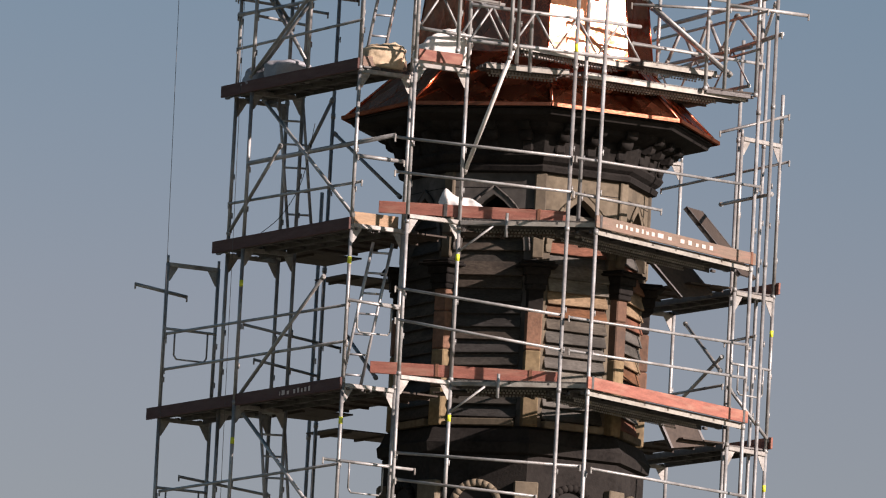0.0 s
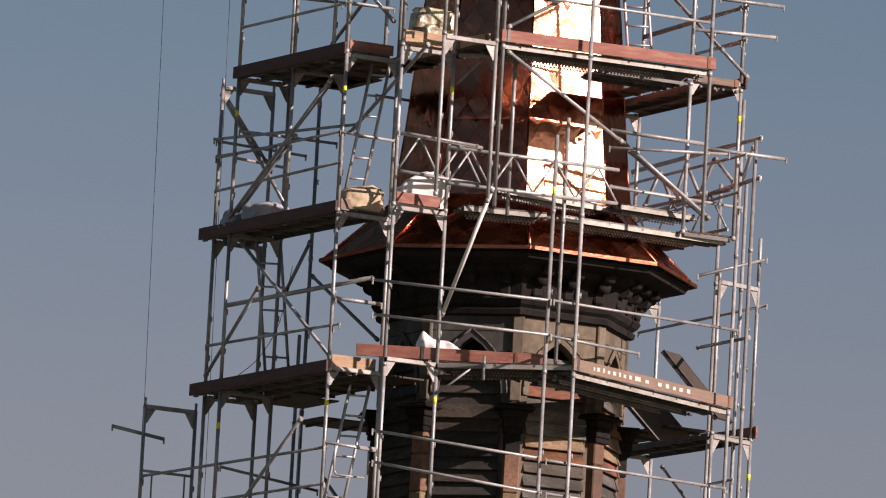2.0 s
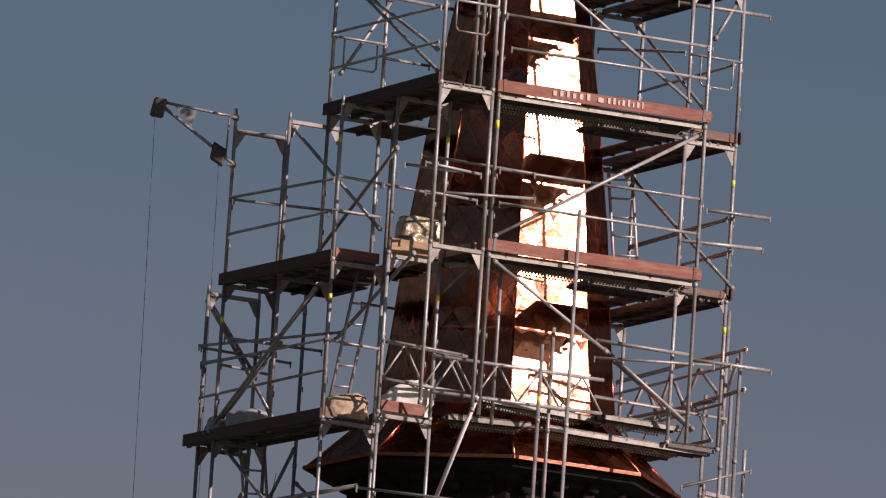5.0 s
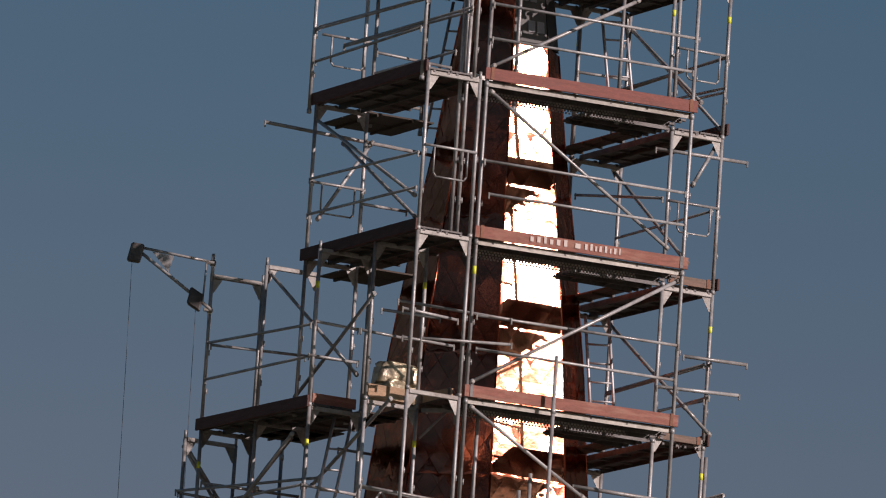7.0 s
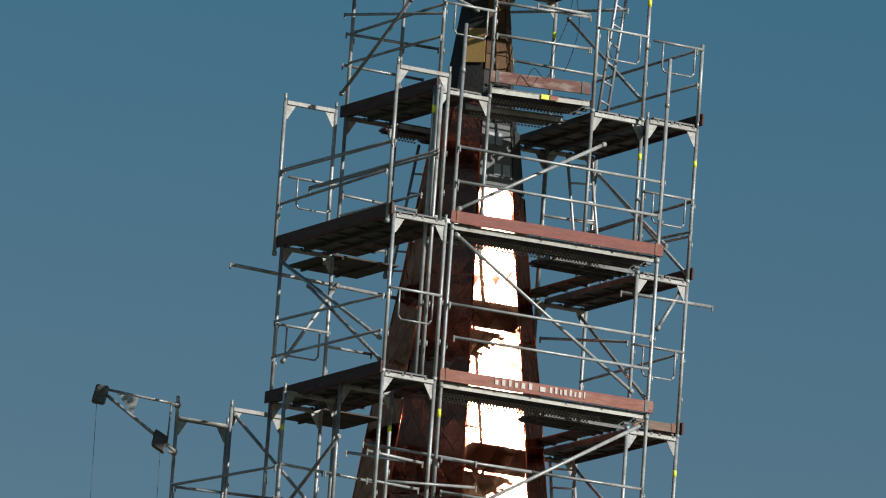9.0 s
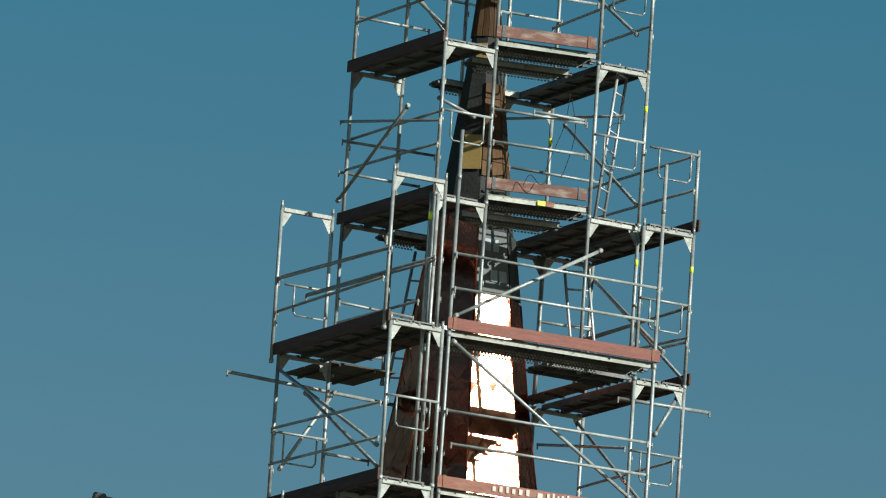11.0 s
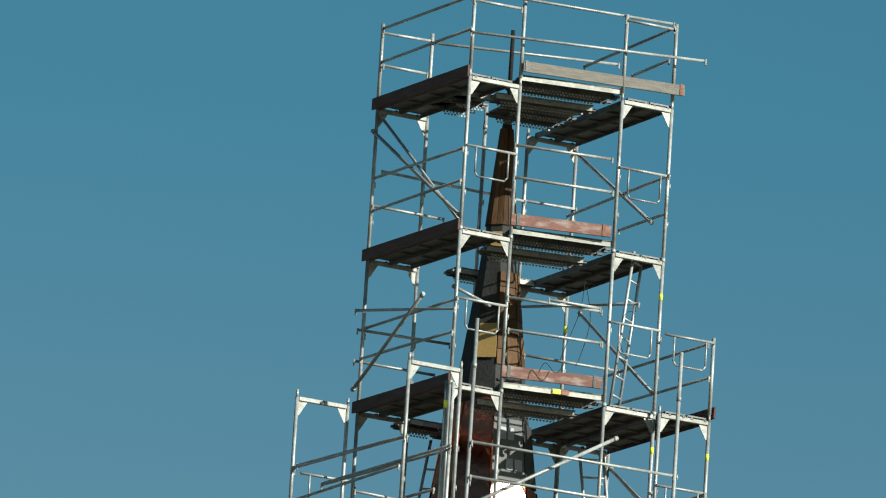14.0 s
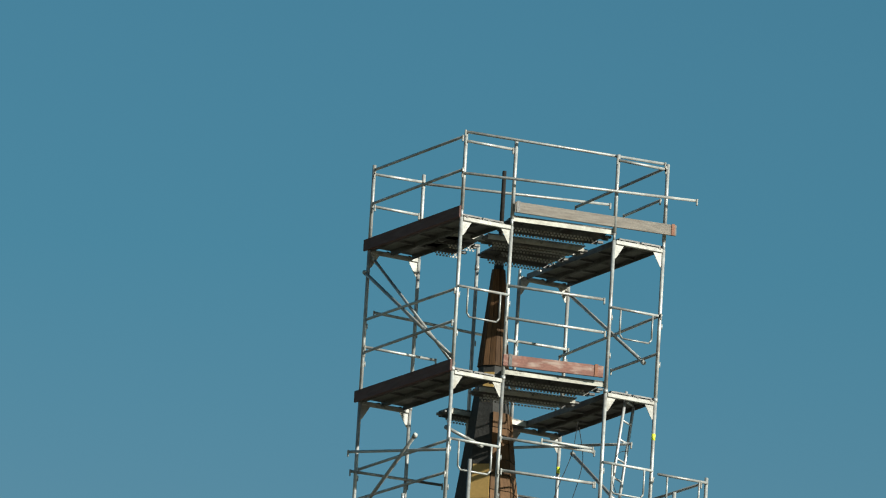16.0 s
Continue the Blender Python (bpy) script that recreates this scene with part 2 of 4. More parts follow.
def corner(k, r, z):
    a = CORNER0 + k * math.pi / 4
    return Vector((AX + r * math.cos(a), AY + r * math.sin(a), z))


def ring_solid(bm, prof):
    """An eight-sided solid through (radius, height) steps, closed at both ends."""
    rings = [[bm.verts.new(corner(k, r, z)) for k in range(8)] for r, z in prof]
    for a, b in zip(rings, rings[1:]):
        for k in range(8):
            bm.faces.new((a[k], a[(k + 1) % 8], b[(k + 1) % 8], b[k]))
    bm.faces.new(rings[0][::-1])
    bm.faces.new(rings[-1])


bm = bmesh.new()
rings = []
for r in (0, 60, 400, 2000, 4500):
    rings.append([bm.verts.new((r * math.cos(i * math.tau / 48), r * math.sin(i * math.tau / 48), 0)) for i in range(48)] if r else [bm.verts.new((0, 0, 0))])
for i in range(48):
    bm.faces.new((rings[0][0], rings[1][i], rings[1][(i + 1) % 48]))
    for a, b in zip(rings[1:], rings[2:]):
        bm.faces.new((a[i], b[i], b[(i + 1) % 48], a[(i + 1) % 48]))
tagged(part("ground", bm, M_GRASS), "plain turf and paving round the tower", "ground", kind="structure")

tower = thing("church_tower", "octagonal sooty stone bell tower with louvred windows", "tower", at=(0, 0, 0))
bm = bmesh.new()
ring_solid(bm, [(1.72, 0), (1.72, 14.2), (1.66, 14.3), (1.66, 15.37)])
part("shaft", bm, M_STONED, tower, "black-crusted stone lower shaft")
bm = bmesh.new()
ring_solid(bm, [(1.60, 15.36), (1.72, 15.4), (1.74, 15.52), (1.70, 15.56), (1.64, 15.7), (1.56, 15.75)])
part("base_moulding", bm, M_STONED, tower, "dark stone string course")
# solid core, coloured as the darkness seen behind the louvres
bm = bmesh.new()
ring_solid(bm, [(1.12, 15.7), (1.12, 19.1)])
part("bell_chamber", bm, M_DARKIN, tower, "near-black core standing in for the bell chamber's shade")

for k in range(8):
    a = CORNER0 + k * math.pi / 4
    m = Matrix.Translation(corner(k, 1.66, 0)) @ Matrix.Rotation(a - math.pi / 2, 4, "Z")
    pil = new("pilaster")
    pil.parent = tower
    for i in range(5):
        bm = bmesh.new()
        block(bm, m @ Vector((-0.15, -0.1, 13.35 + i * 0.34)), m.to_3x3() @ Vector((0.3, 0, 0)), m.to_3x3() @ Vector((0, 0.14, 0)), (0, 0, 0.33), 0.012)
        part("pilaster_stone", bm, M_STONE, pil)
    a += math.pi / 8
    n, s = Vector((math.cos(a), math.sin(a), 0)), Vector((-math.sin(a), math.cos(a), 0))
    o = Vector((AX, AY, 0)) + n * 1.66 * math.cos(math.pi / 8)
    pts = [o + s * (0.3 * math.cos(q)) + UP * (14.72 + 0.3 * math.sin(q)) for q in [math.pi * i / 12 for i in range(13)]]
    pts = [o + s * 0.3 + UP * 13.3] + pts + [o - s * 0.3 + UP * 13.3]
    bm = bmesh.new()
    polytube(bm, [p + n * 0.02 for p in pts], 0.05, 6)
    part("blind_arch", bm, M_STONE if k % 2 else M_STONED, tower, "round-headed blind arch moulding")
    # thin dark sheet on the shaft paints the shade of a niche
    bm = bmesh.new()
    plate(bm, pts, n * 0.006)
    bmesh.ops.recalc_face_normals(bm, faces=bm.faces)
    part("arch_panel", bm, M_DARKIN, tower, "flat dark arch panel standing in for a recess's shade")

# walls with pointed openings, louvre boards and piers
R_W = 1.56
Z_B, Z_SPRING, Z_APEX, Z_T = 15.74, 17.95, 18.66, 18.96
HALF = R_W * math.sin(math.pi / 8)
APO = R_W * math.cos(math.pi / 8)
slat_mes = {}
for k in range(8):
    a = CORNER0 + (k + 0.5) * math.pi / 4
    n = Vector((math.cos(a), math.sin(a), 0))
    s = Vector((-math.sin(a), math.cos(a), 0))
    o = Vector((AX, AY, 0)) + n * APO
    w = 0.42
    arch = []
    rad = (w * w + (Z_APEX - Z_SPRING) ** 2) / (2 * w)
    for i in range(9):
        z = Z_SPRING + (Z_APEX - Z_SPRING) * i / 8
        x = w - rad + math.sqrt(max(rad * rad - (z - Z_SPRING) ** 2, 0))
        arch.append((x, z))
    right = [(w, Z_B + 0.08)] + arch
    left = [(-x, z) for x, z in right]
    # two jambs and two spandrels, meeting above the apex
    bm = bmesh.new()
    for side in (1, -1):
        pts = [(side * (HALF - 0.002), Z_B), (side * (HALF - 0.002), Z_T), (0, Z_T), (0, Z_APEX)] + [(side * x, z) for x, z in arch[::-1][1:]] + [(side * w, Z_B)]
        pts = [o + s * x + UP * z - n * 0.16 for x, z in pts]
        plate(bm, pts if side > 0 else pts[::-1], n * 0.16)
    bmesh.ops.recalc_face_normals(bm, faces=bm.faces)
    # sides away from the sun: their shade is put into stone and boards
    darkened = k in (4, 5, 6, 7)
    wall = part("wall", bm, M_SOOTSHADE if darkened else M_STONE, tower, "sooty stone wall with a pointed arch, shade in its colour" if darkened else "weathered tan stone wall with a pointed arch")
    # a flat archivolt band with a thin roll on its outer edge
    bm = bmesh.new()
    for side in (1, -1):
        outer = []
        for i, (x, z) in enumerate(arch):
            q0, q1 = arch[max(i - 1, 0)], arch[min(i + 1, 8)]
            tx, tz = q1[0] - q0[0], q1[1] - q0[1]
            ln = math.hypot(tx, tz)
            outer.append((max(x + 0.075 * tz / ln, 0.0), z - 0.075 * tx / ln) if i < 8 else (0.0, z + 0.105))
        ring = [(side * x, z) for x, z in arch + outer[::-1]]
        plate(bm, [o + s * x + UP * z - n * 0.01 for x, z in ring], n * 0.035)
        polytube(bm, [o + s * side * x + UP * z + n * 0.025 for x, z in outer], 0.014, 6)
    bmesh.ops.recalc_face_normals(bm, faces=bm.faces)
    part("arch_moulding", bm, M_SOOTSHADE if darkened else M_STONE, wall)
    # recessed bed joints between the ashlar courses
    for zj in (18.15, 18.48, 18.74):
        for side in (1, -1):
            xa = 0.0 if zj > Z_APEX + 0.1 else w - rad + math.sqrt(max(rad * rad - (zj - Z_SPRING) ** 2, 0)) + 0.09
            bm = bmesh.new()
            block(bm, o + s * side * xa + UP * zj - n * 0.003, s * side * (HALF - 0.01 - xa), n * 0.006, UP * 0.009)
            bmesh.ops.recalc_face_normals(bm, faces=bm.faces)
            part("mortar_joint", bm, M_STONED, wall)
    bm = bmesh.new()
    block(bm, o - s * 0.42 + UP * Z_B - n * 0.05, s * 0.84, n * 0.15, UP * 0.09, 0.01)
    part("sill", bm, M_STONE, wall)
    # one board mesh for each tone, plain and shade-coloured
    if darkened not in slat_mes:
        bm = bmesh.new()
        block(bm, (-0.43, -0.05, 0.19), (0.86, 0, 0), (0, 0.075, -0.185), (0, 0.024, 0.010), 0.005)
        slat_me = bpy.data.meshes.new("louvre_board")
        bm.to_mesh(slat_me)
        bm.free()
        slat_me.materials.append(M_SLATD if darkened else M_SLAT)
        slat_mes[darkened] = slat_me
    rz = math.atan2(s.y, s.x)
    for i in range(17):
        z = Z_B + 0.10 + i * 0.162
        if z > Z_APEX - 0.30:
            break
        wd = 1.0 if z < Z_SPRING else max(0.25, 1.02 * arch[min(8, int((z + 0.1 - Z_SPRING) / (Z_APEX - Z_SPRING) * 8))][0] / w)
        ob = new("louvre_board", slat_mes[darkened])
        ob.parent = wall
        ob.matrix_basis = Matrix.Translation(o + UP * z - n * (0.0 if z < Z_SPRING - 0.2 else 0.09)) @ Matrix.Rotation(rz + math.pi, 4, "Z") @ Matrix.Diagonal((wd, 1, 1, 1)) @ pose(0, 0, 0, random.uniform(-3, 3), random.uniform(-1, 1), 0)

pier_me = []
for j in range(3):
    bm = bmesh.new()
    block(bm, (-0.12, -0.13, 0), (0.24, 0, 0), (0, 0.215, 0), (0, 0, 0.474), 0.016)
    for v in bm.verts:
        if v.co.y > 0.05:
            v.co.x *= 0.82
    me = bpy.data.meshes.new("pier_stone")
    bm.to_mesh(me)
    bm.free()
    me.materials.append((M_OCHRE, M_STONED, M_PIER)[j])
    pier_me.append(me)
for k in range(8):
    a = CORNER0 + k * math.pi / 4
    c = corner(k, R_W - 0.02, 0)
    pier = new("pier")
    pier.parent = tower
    rz = Matrix.Rotation(a - math.pi / 2, 4, "Z")
    for i in range(4):
        ob = new("pier_stone", pier_me[(0, (0, 0, 2)[k % 3], 2, (1, 2)[k % 2])[i]])
        ob.parent = pier
        ob.matrix_basis = Matrix.Translation(c + UP * (Z_B + i * 0.48)) @ rz
    bm = bmesh.new()
    for z0, z1, h in ((17.45, 17.52, 0.125), (17.52, 17.64, 0.14), (17.64, 17.74, 0.165), (17.74, 17.775, 0.25), (17.775, 17.81, 0.215)):
        m = Matrix.Translation(c) @ rz
        block(bm, m @ Vector((-h, -0.15, z0)), m.to_3x3() @ Vector((2 * h, 0, 0)), m.to_3x3() @ Vector((0, 0.15 + h, 0)), (0, 0, z1 - z0), 0.012)
    # the capital's black also holds the shade of the deck above
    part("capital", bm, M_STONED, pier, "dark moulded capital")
    bm = bmesh.new()
    m = Matrix.Translation(c) @ rz
    block(bm, m @ Vector((-0.075, -0.12, 17.86)), m.to_3x3() @ Vector((0.15, 0, 0)), m.to_3x3() @ Vector((0, 0.155, 0)), (0, 0, 1.08), 0.015)
    part("upper_shaft", bm, M_STONE, pier)

# cornice and corbels: shade below the eaves is part of their black
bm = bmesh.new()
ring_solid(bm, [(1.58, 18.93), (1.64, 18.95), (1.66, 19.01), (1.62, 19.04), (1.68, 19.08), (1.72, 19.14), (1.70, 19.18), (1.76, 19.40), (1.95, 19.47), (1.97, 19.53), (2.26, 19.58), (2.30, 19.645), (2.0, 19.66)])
part("cornice", bm, M_STONED, tower, "black corbelled stone cornice, eave shade in its colour")
bm = bmesh.new()
block(bm, (-0.075, 0, -0.16), (0.15, 0, 0), (0, 0.32, 0), (0, 0, 0.17), 0.02)
tube(bm, (-0.08, 0.30, -0.09), (0.08, 0.30, -0.09), 0.08, 12)
tube(bm, (-0.08, 0.17, -0.20), (0.08, 0.17, -0.20), 0.085, 12)
block(bm, (-0.07, 0, -0.42), (0.14, 0, 0), (0, 0.12, 0), (0, 0, 0.27), 0.02)
corb_me = bpy.data.meshes.new("corbel")
bm.to_mesh(corb_me)
bm.free()
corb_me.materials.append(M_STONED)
for k in range(8):
    a = CORNER0 + (k + 0.5) * math.pi / 4
    n = Vector((math.cos(a), math.sin(a), 0))
    s = Vector((-math.sin(a), math.cos(a), 0))
    for i in range(3):
        ob = new("corbel", corb_me)
        ob.parent = tower
        ob.matrix_basis = Matrix.Translation(Vector((AX, AY, 19.60)) + n * 1.50 + s * (i - 1) * 0.44) @ Matrix.Rotation(a - math.pi / 2, 4, "Z")

# ---- spire ----
spire = thing("spire", "tall octagonal spire newly clad in bright copper sheets", "spire", at=(0, 0, 0))
PROF = [(1.52, 20.45), (1.40, 21.45), (1.25, 23.03), (1.01, 24.82), (0.825, 25.95), (0.625, 27.45), (0.41, 28.92), (0.27, 30.03), (0.19, 30.75), (0.125, 31.5), (0.06, 32.2), (0.035, 32.5)]


def r_at(z):
    for (r0, z0), (r1, z1) in zip(PROF, PROF[1:]):
        if z <= z1:
            return r0 + (r1 - r0) * (z - z0) / (z1 - z0)
    return PROF[-1][0]


bm = bmesh.new()
ring_solid(bm, [(2.0, 19.64), (2.33, 19.66), (1.40, 20.50)] + [(r - 0.02, z) for r, z in PROF[1:]])
part("felt_underlay", bm, M_FELT, spire, "black roofing felt over the timber core")
bm = bmesh.new()
tube(bm, (AX, AY, 32.3), (AX, AY, 33.22), 0.03, 10, 0.026)
tube(bm, (AX, AY, 32.42), (AX, AY, 32.5), 0.05, 10)
part("finial_rod", bm, M_STONED, spire, "dark iron finial rod")


def clip_poly(poly, half0, half1, h):
    """The part of a polygon inside the strip 0..h that narrows from half0 to half1."""
    k = (half1 - half0) / h
    tests = (lambda p: p[1], lambda p: h - p[1], lambda p: half0 + k * p[1] - p[0], lambda p: half0 + k * p[1] + p[0])
    for f in tests:
        out = []
        for p, q in zip(poly, poly[1:] + poly[:1]):
            fp, fq = f(p), f(q)
            if fp >= 0:
                out.append(p)
            if (fp >= 0) != (fq >= 0):
                t = fp / (fp - fq)
                out.append((p[0] + (q[0] - p[0]) * t, p[1] + (q[1] - p[1]) * t))
        poly = out
        if len(poly) < 3:
            return []
    return poly


def clad_face(k, r0, z0, r1, z1, dw, dh, parent, name, tilt=0.012, joined=None, material=M_COPPER):
    """Covers one of the eight sides between two heights with diamond sheets."""
    a = CORNER0 + (k + 0.5) * math.pi / 4
    n = Vector((math.cos(a), math.sin(a), 0))
    s = Vector((-math.sin(a), math.cos(a), 0))
    ca, sa = math.cos(math.pi / 8), math.sin(math.pi / 8)
    lo = Vector((AX, AY, z0)) + n * r0 * ca
    hi = Vector((AX, AY, z1)) + n * r1 * ca
    up = (hi - lo)
    h = up.length
    up.normalize()
    nn = s.cross(up)
    if nn.dot(n) < 0:
        nn = -nn
    rows = int(h / (dh / 2)) + 2
    for j in range(-1, rows):
        for i in range(-6, 7):
            cx = (i + 0.5 * (j % 2)) * dw
            cy = j * dh / 2
            g = 0.0025
            poly = [(cx - dw / 2 + g, cy), (cx, cy - dh / 2 + g), (cx + dw / 2 - g, cy), (cx, cy + dh / 2 - g)]
            poly = clip_poly(poly, r0 * sa - 0.004, r1 * sa - 0.004, h)
            if len(poly) < 3:
                continue
            tx, ty = random.gauss(0, tilt), random.gauss(0, tilt)
            if max(abs(p[0] - cx) for p in poly) + max(abs(p[1] - cy) for p in poly) < 0.06:
                continue
            bm = bmesh.new() if joined is None else joined
            base = [lo + s * x + up * y + nn * (0.008 + tx * (x - cx) + ty * (y - cy)) for x, y in poly]
            v0 = [bm.verts.new(p - nn * 0.012) for p in base]
            v1 = [bm.verts.new(p) for p in base]
            m = len(base)
            # a slightly pillowed middle
            mid = bm.verts.new(sum(base, Vector()) / m + nn * random.uniform(-0.004, 0.005))
            for q in range(m):
                bm.faces.new((v0[q], v0[(q + 1) % m], v1[(q + 1) % m], v1[q]))
                bm.faces.new((v1[q], v1[(q + 1) % m], mid))
            bm.normal_update()
            if joined is None:
                part(name, bm, material, parent)


VISIBLE = (7, 0, 6, 1)
rest = bmesh.new()
for k in range(8):
    side = new("spire_side")
    side.parent = spire
    top = 27.15 if k in (0, 1, 2) else 28.35
    cuts = [20.47, 21.45, 23.03, 24.82, 25.95, 27.15] + ([28.35] if top > 28 else [])
    for za, zb in zip(cuts, cuts[1:]):
        clad_face(k, r_at(za), za, r_at(zb), zb, 0.28, 0.42, side, "copper_sheet", joined=None if k in VISIBLE else rest)
tagged(part("copper_sheets_behind", rest, M_COPPER, spire), kind="stuff")
eave = new("eave_roof")
eave.parent = spire
rest = bmesh.new()
for k in range(8):
    clad_face(k, 2.36, 19.69, 1.50, 20.50, 0.62, 0.62, eave, "copper_sheet", joined=None if k in (7, 0, 6, 1) else rest, material=M_COPPERB, tilt=0.02)
tagged(part("copper_sheets_of_eave", rest, M_COPPERB, eave), kind="stuff")
# folded copper hips and drip edge
for k in range(8):
    bm = bmesh.new()
    tube(bm, corner(k, 2.38, 19.69), corner(k, 1.50, 20.51), 0.018, 6)
    part("hip_fold", bm, M_COPPER, eave)
    bm = bmesh.new()
    a0, a1 = corner(k, 2.375, 19.665), corner(k + 1, 2.375, 19.665)
    block(bm, a0, a1 - a0, (corner(k, 2.415, 0) - corner(k, 2.375, 0)), (0, 0, 0.045))
    part("drip_edge", bm, M_COPPERD, eave)
    bm = bmesh.new()
    cuts = [20.47, 21.45, 23.03, 24.82, 25.95, 27.15] + ([28.35] if k not in (1, 2) else [])
    polytube(bm, [corner(k, r_at(z) + 0.004, z) for z in cuts], 0.013, 8)
    part("ridge_fold", bm, M_COPPER, spire)


def face_patch(k, z0, z1, f0, f1, material, name, label, lift=0.012):
    """A thin sheet on one side, between two heights and two fractions of its width."""
    sa, ca = math.sin(math.pi / 8), math.cos(math.pi / 8)
    a = CORNER0 + (k + 0.5) * math.pi / 4
    n = Vector((math.cos(a), math.sin(a), 0))
    s = Vector((-math.sin(a), math.cos(a), 0))
    pts = []
    for z, f in ((z0, f0), (z0, f1), (z1, f1), (z1, f0)):
        r = r_at(z)
        pts.append(Vector((AX, AY, z)) + n * (r * ca - 0.014 + lift) + s * (r * sa * (2 * f - 1)))
    bm = bmesh.new()
    plate(bm, pts, n * 0.012)
    bmesh.ops.recalc_face_normals(bm, faces=bm.faces)
    return part(name, bm, material, spire, label)


face_patch(0, 27.18, 28.0, 0.02, 0.98, M_MEMB, "membrane", "grey underlay membrane with worn print")
face_patch(1, 27.18, 28.0, 0.02, 0.98, M_FELT, "membrane", "black underlay membrane")
face_patch(7, 28.80, 29.26, 0.18, 0.98, M_PLY, "plywood_patch", "yellow plywood patch")
face_patch(7, 30.28, 30.5, 0.2, 0.98, M_PLY, "plywood_patch", "small yellow plywood patch")
for k in range(8):
    # short lapped boards low down, long upright boards near the top
    if k not in (5, 6, 7):
        for i in range(6):
            za = 28.72 + i * 0.21
            face_patch(k, za, za + 0.2, 0.03, 0.97, M_BOARD, "roof_board", "", 0.004 + 0.003 * (i % 2))
    for i in range(2):
        face_patch(k, 30.6, 31.9, i / 2 + 0.03, (i + 1) / 2 - 0.03, M_BOARD, "roof_board", "", 0.004)
for z, f0, f1, dz in ((27.72, 0.2, 0.42, 0.16), (27.72, 0.48, 0.68, 0.16), (27.32, 0.42, 0.62, 0.15), (27.32, 0.68, 0.9, 0.15)):
    face_patch(0, z, z + dz, f0, f1, M_GREYS, "print_bar", "worn pale print bar", 0.026)
for i in range(5):
    face_patch(0, 28.1 + i * 0.1, 28.13 + i * 0.1, 0.1, 0.9, M_FELT, "felt_lap", "", 0.014)

# ---- scaffold: pieces ----
G_FRAME = "scaffold frames round the tower"


def make_frame(sticker):
    """A welded two-metre frame, 0.73 m wide, its foot at the origin and its width along x."""
    f = thing("scaffold_portal", "galvanised steel scaffold portal with a yellow sticker" if sticker else "galvanised steel scaffold portal with welded gussets", "scaffold portal", G_FRAME)
    for x in (0.0, 0.73):
        bm = bmesh.new()
        tube(bm, (x, 0, 0), (x, 0, 2.0), 0.0242, 10)
        tube(bm, (x, 0, 0), (x, 0, 0.05), 0.031, 10)
        tube(bm, (x, 0, 2.0), (x, 0, 2.1), 0.019, 8)
        for z in (0.5, 1.0):
            tube(bm, (x + 0.036, 0, z - 0.04), (x + 0.036, 0, z + 0.03), 0.009, 6)
            tube(bm, (x + 0.01, 0, z), (x + 0.036, 0, z), 0.008, 6)
        part("standard", bm, M_STEEL, f)
    bm = bmesh.new()
    block(bm, (0.02, -0.025, 1.955), (0.69, 0, 0), (0, 0.05, 0), (0, 0, 0.055), 0.006)
    part("transom", bm, M_PLATE, f)
    for x, d in ((0.022, 1), (0.708, -1)):
        bm = bmesh.new()
        pts = [(x, -0.004, 1.955), (x + d * 0.13, -0.004, 1.955), (x + d * 0.02, -0.004, 1.775), (x, -0.004, 1.765)]
        plate(bm, pts, (0, 0.008, 0))
        bmesh.ops.recalc_face_normals(bm, faces=bm.faces)
        part("gusset", bm, M_PLATE, f)
    if sticker:
        x = 0.73 * (sticker - 1)
        bm = bmesh.new()
        tube(bm, (x, 0, 1.50), (x, 0, 1.585), 0.0252, 10)
        part("sticker", bm, M_YELLOW, f, "bright yellow sticker")
    return f


frame_proto = [make_frame(0), make_frame(1), make_frame(2)]
frame_used = [False, False, False]


def frames(pt, z0, z1, stick=0, turn=28.0):
    """A stack of frames whose left foot stands at pt, from z0 to z1."""
    z = z0
    while z < z1 - 0.1:
        m = pose(pt[0], pt[1], z, 0, 0, turn)
        k = stick if round(z / 2) % 3 else 0
        if not frame_used[k]:
            frame_proto[k].matrix_basis = m
            frame_used[k] = True
        else:
            copy_thing(frame_proto[k], m)
        z += 2.0


def pole(pt, z0, z1, sticker=None, dx=0.0, dy=0.0):
    t = thing("scaffold_pole", "upright galvanised steel scaffold tube", "scaffold tube", "upright tubes")
    bm = bmesh.new()
    tube(bm, P(pt, z0), P((pt[0] + dx, pt[1] + dy), z1), 0.0242, 10)
    z = z0 + 2.0
    while z < z1 - 0.2:
        tube(bm, P(pt, z - 0.03), P(pt, z + 0.03), 0.031, 10)
        for h in (0.5, 1.0):
            tube(bm, P(pt, z - 2 + h - 0.04) + Vector((0.036, 0, 0)), P(pt, z - 2 + h + 0.03) + Vector((0.036, 0, 0)), 0.009, 6)
            tube(bm, P(pt, z - 2 + h), P(pt, z - 2 + h) + Vector((0.036, 0, 0)), 0.008, 6)
        z += 2.0
    part("tube", bm, M_STEEL, t)
    if sticker:
        bm = bmesh.new()
        tube(bm, P(pt, sticker), P(pt, sticker + 0.1), 0.0255, 10)
        part("sticker", bm, M_YELLOW, t, "bright yellow sticker")


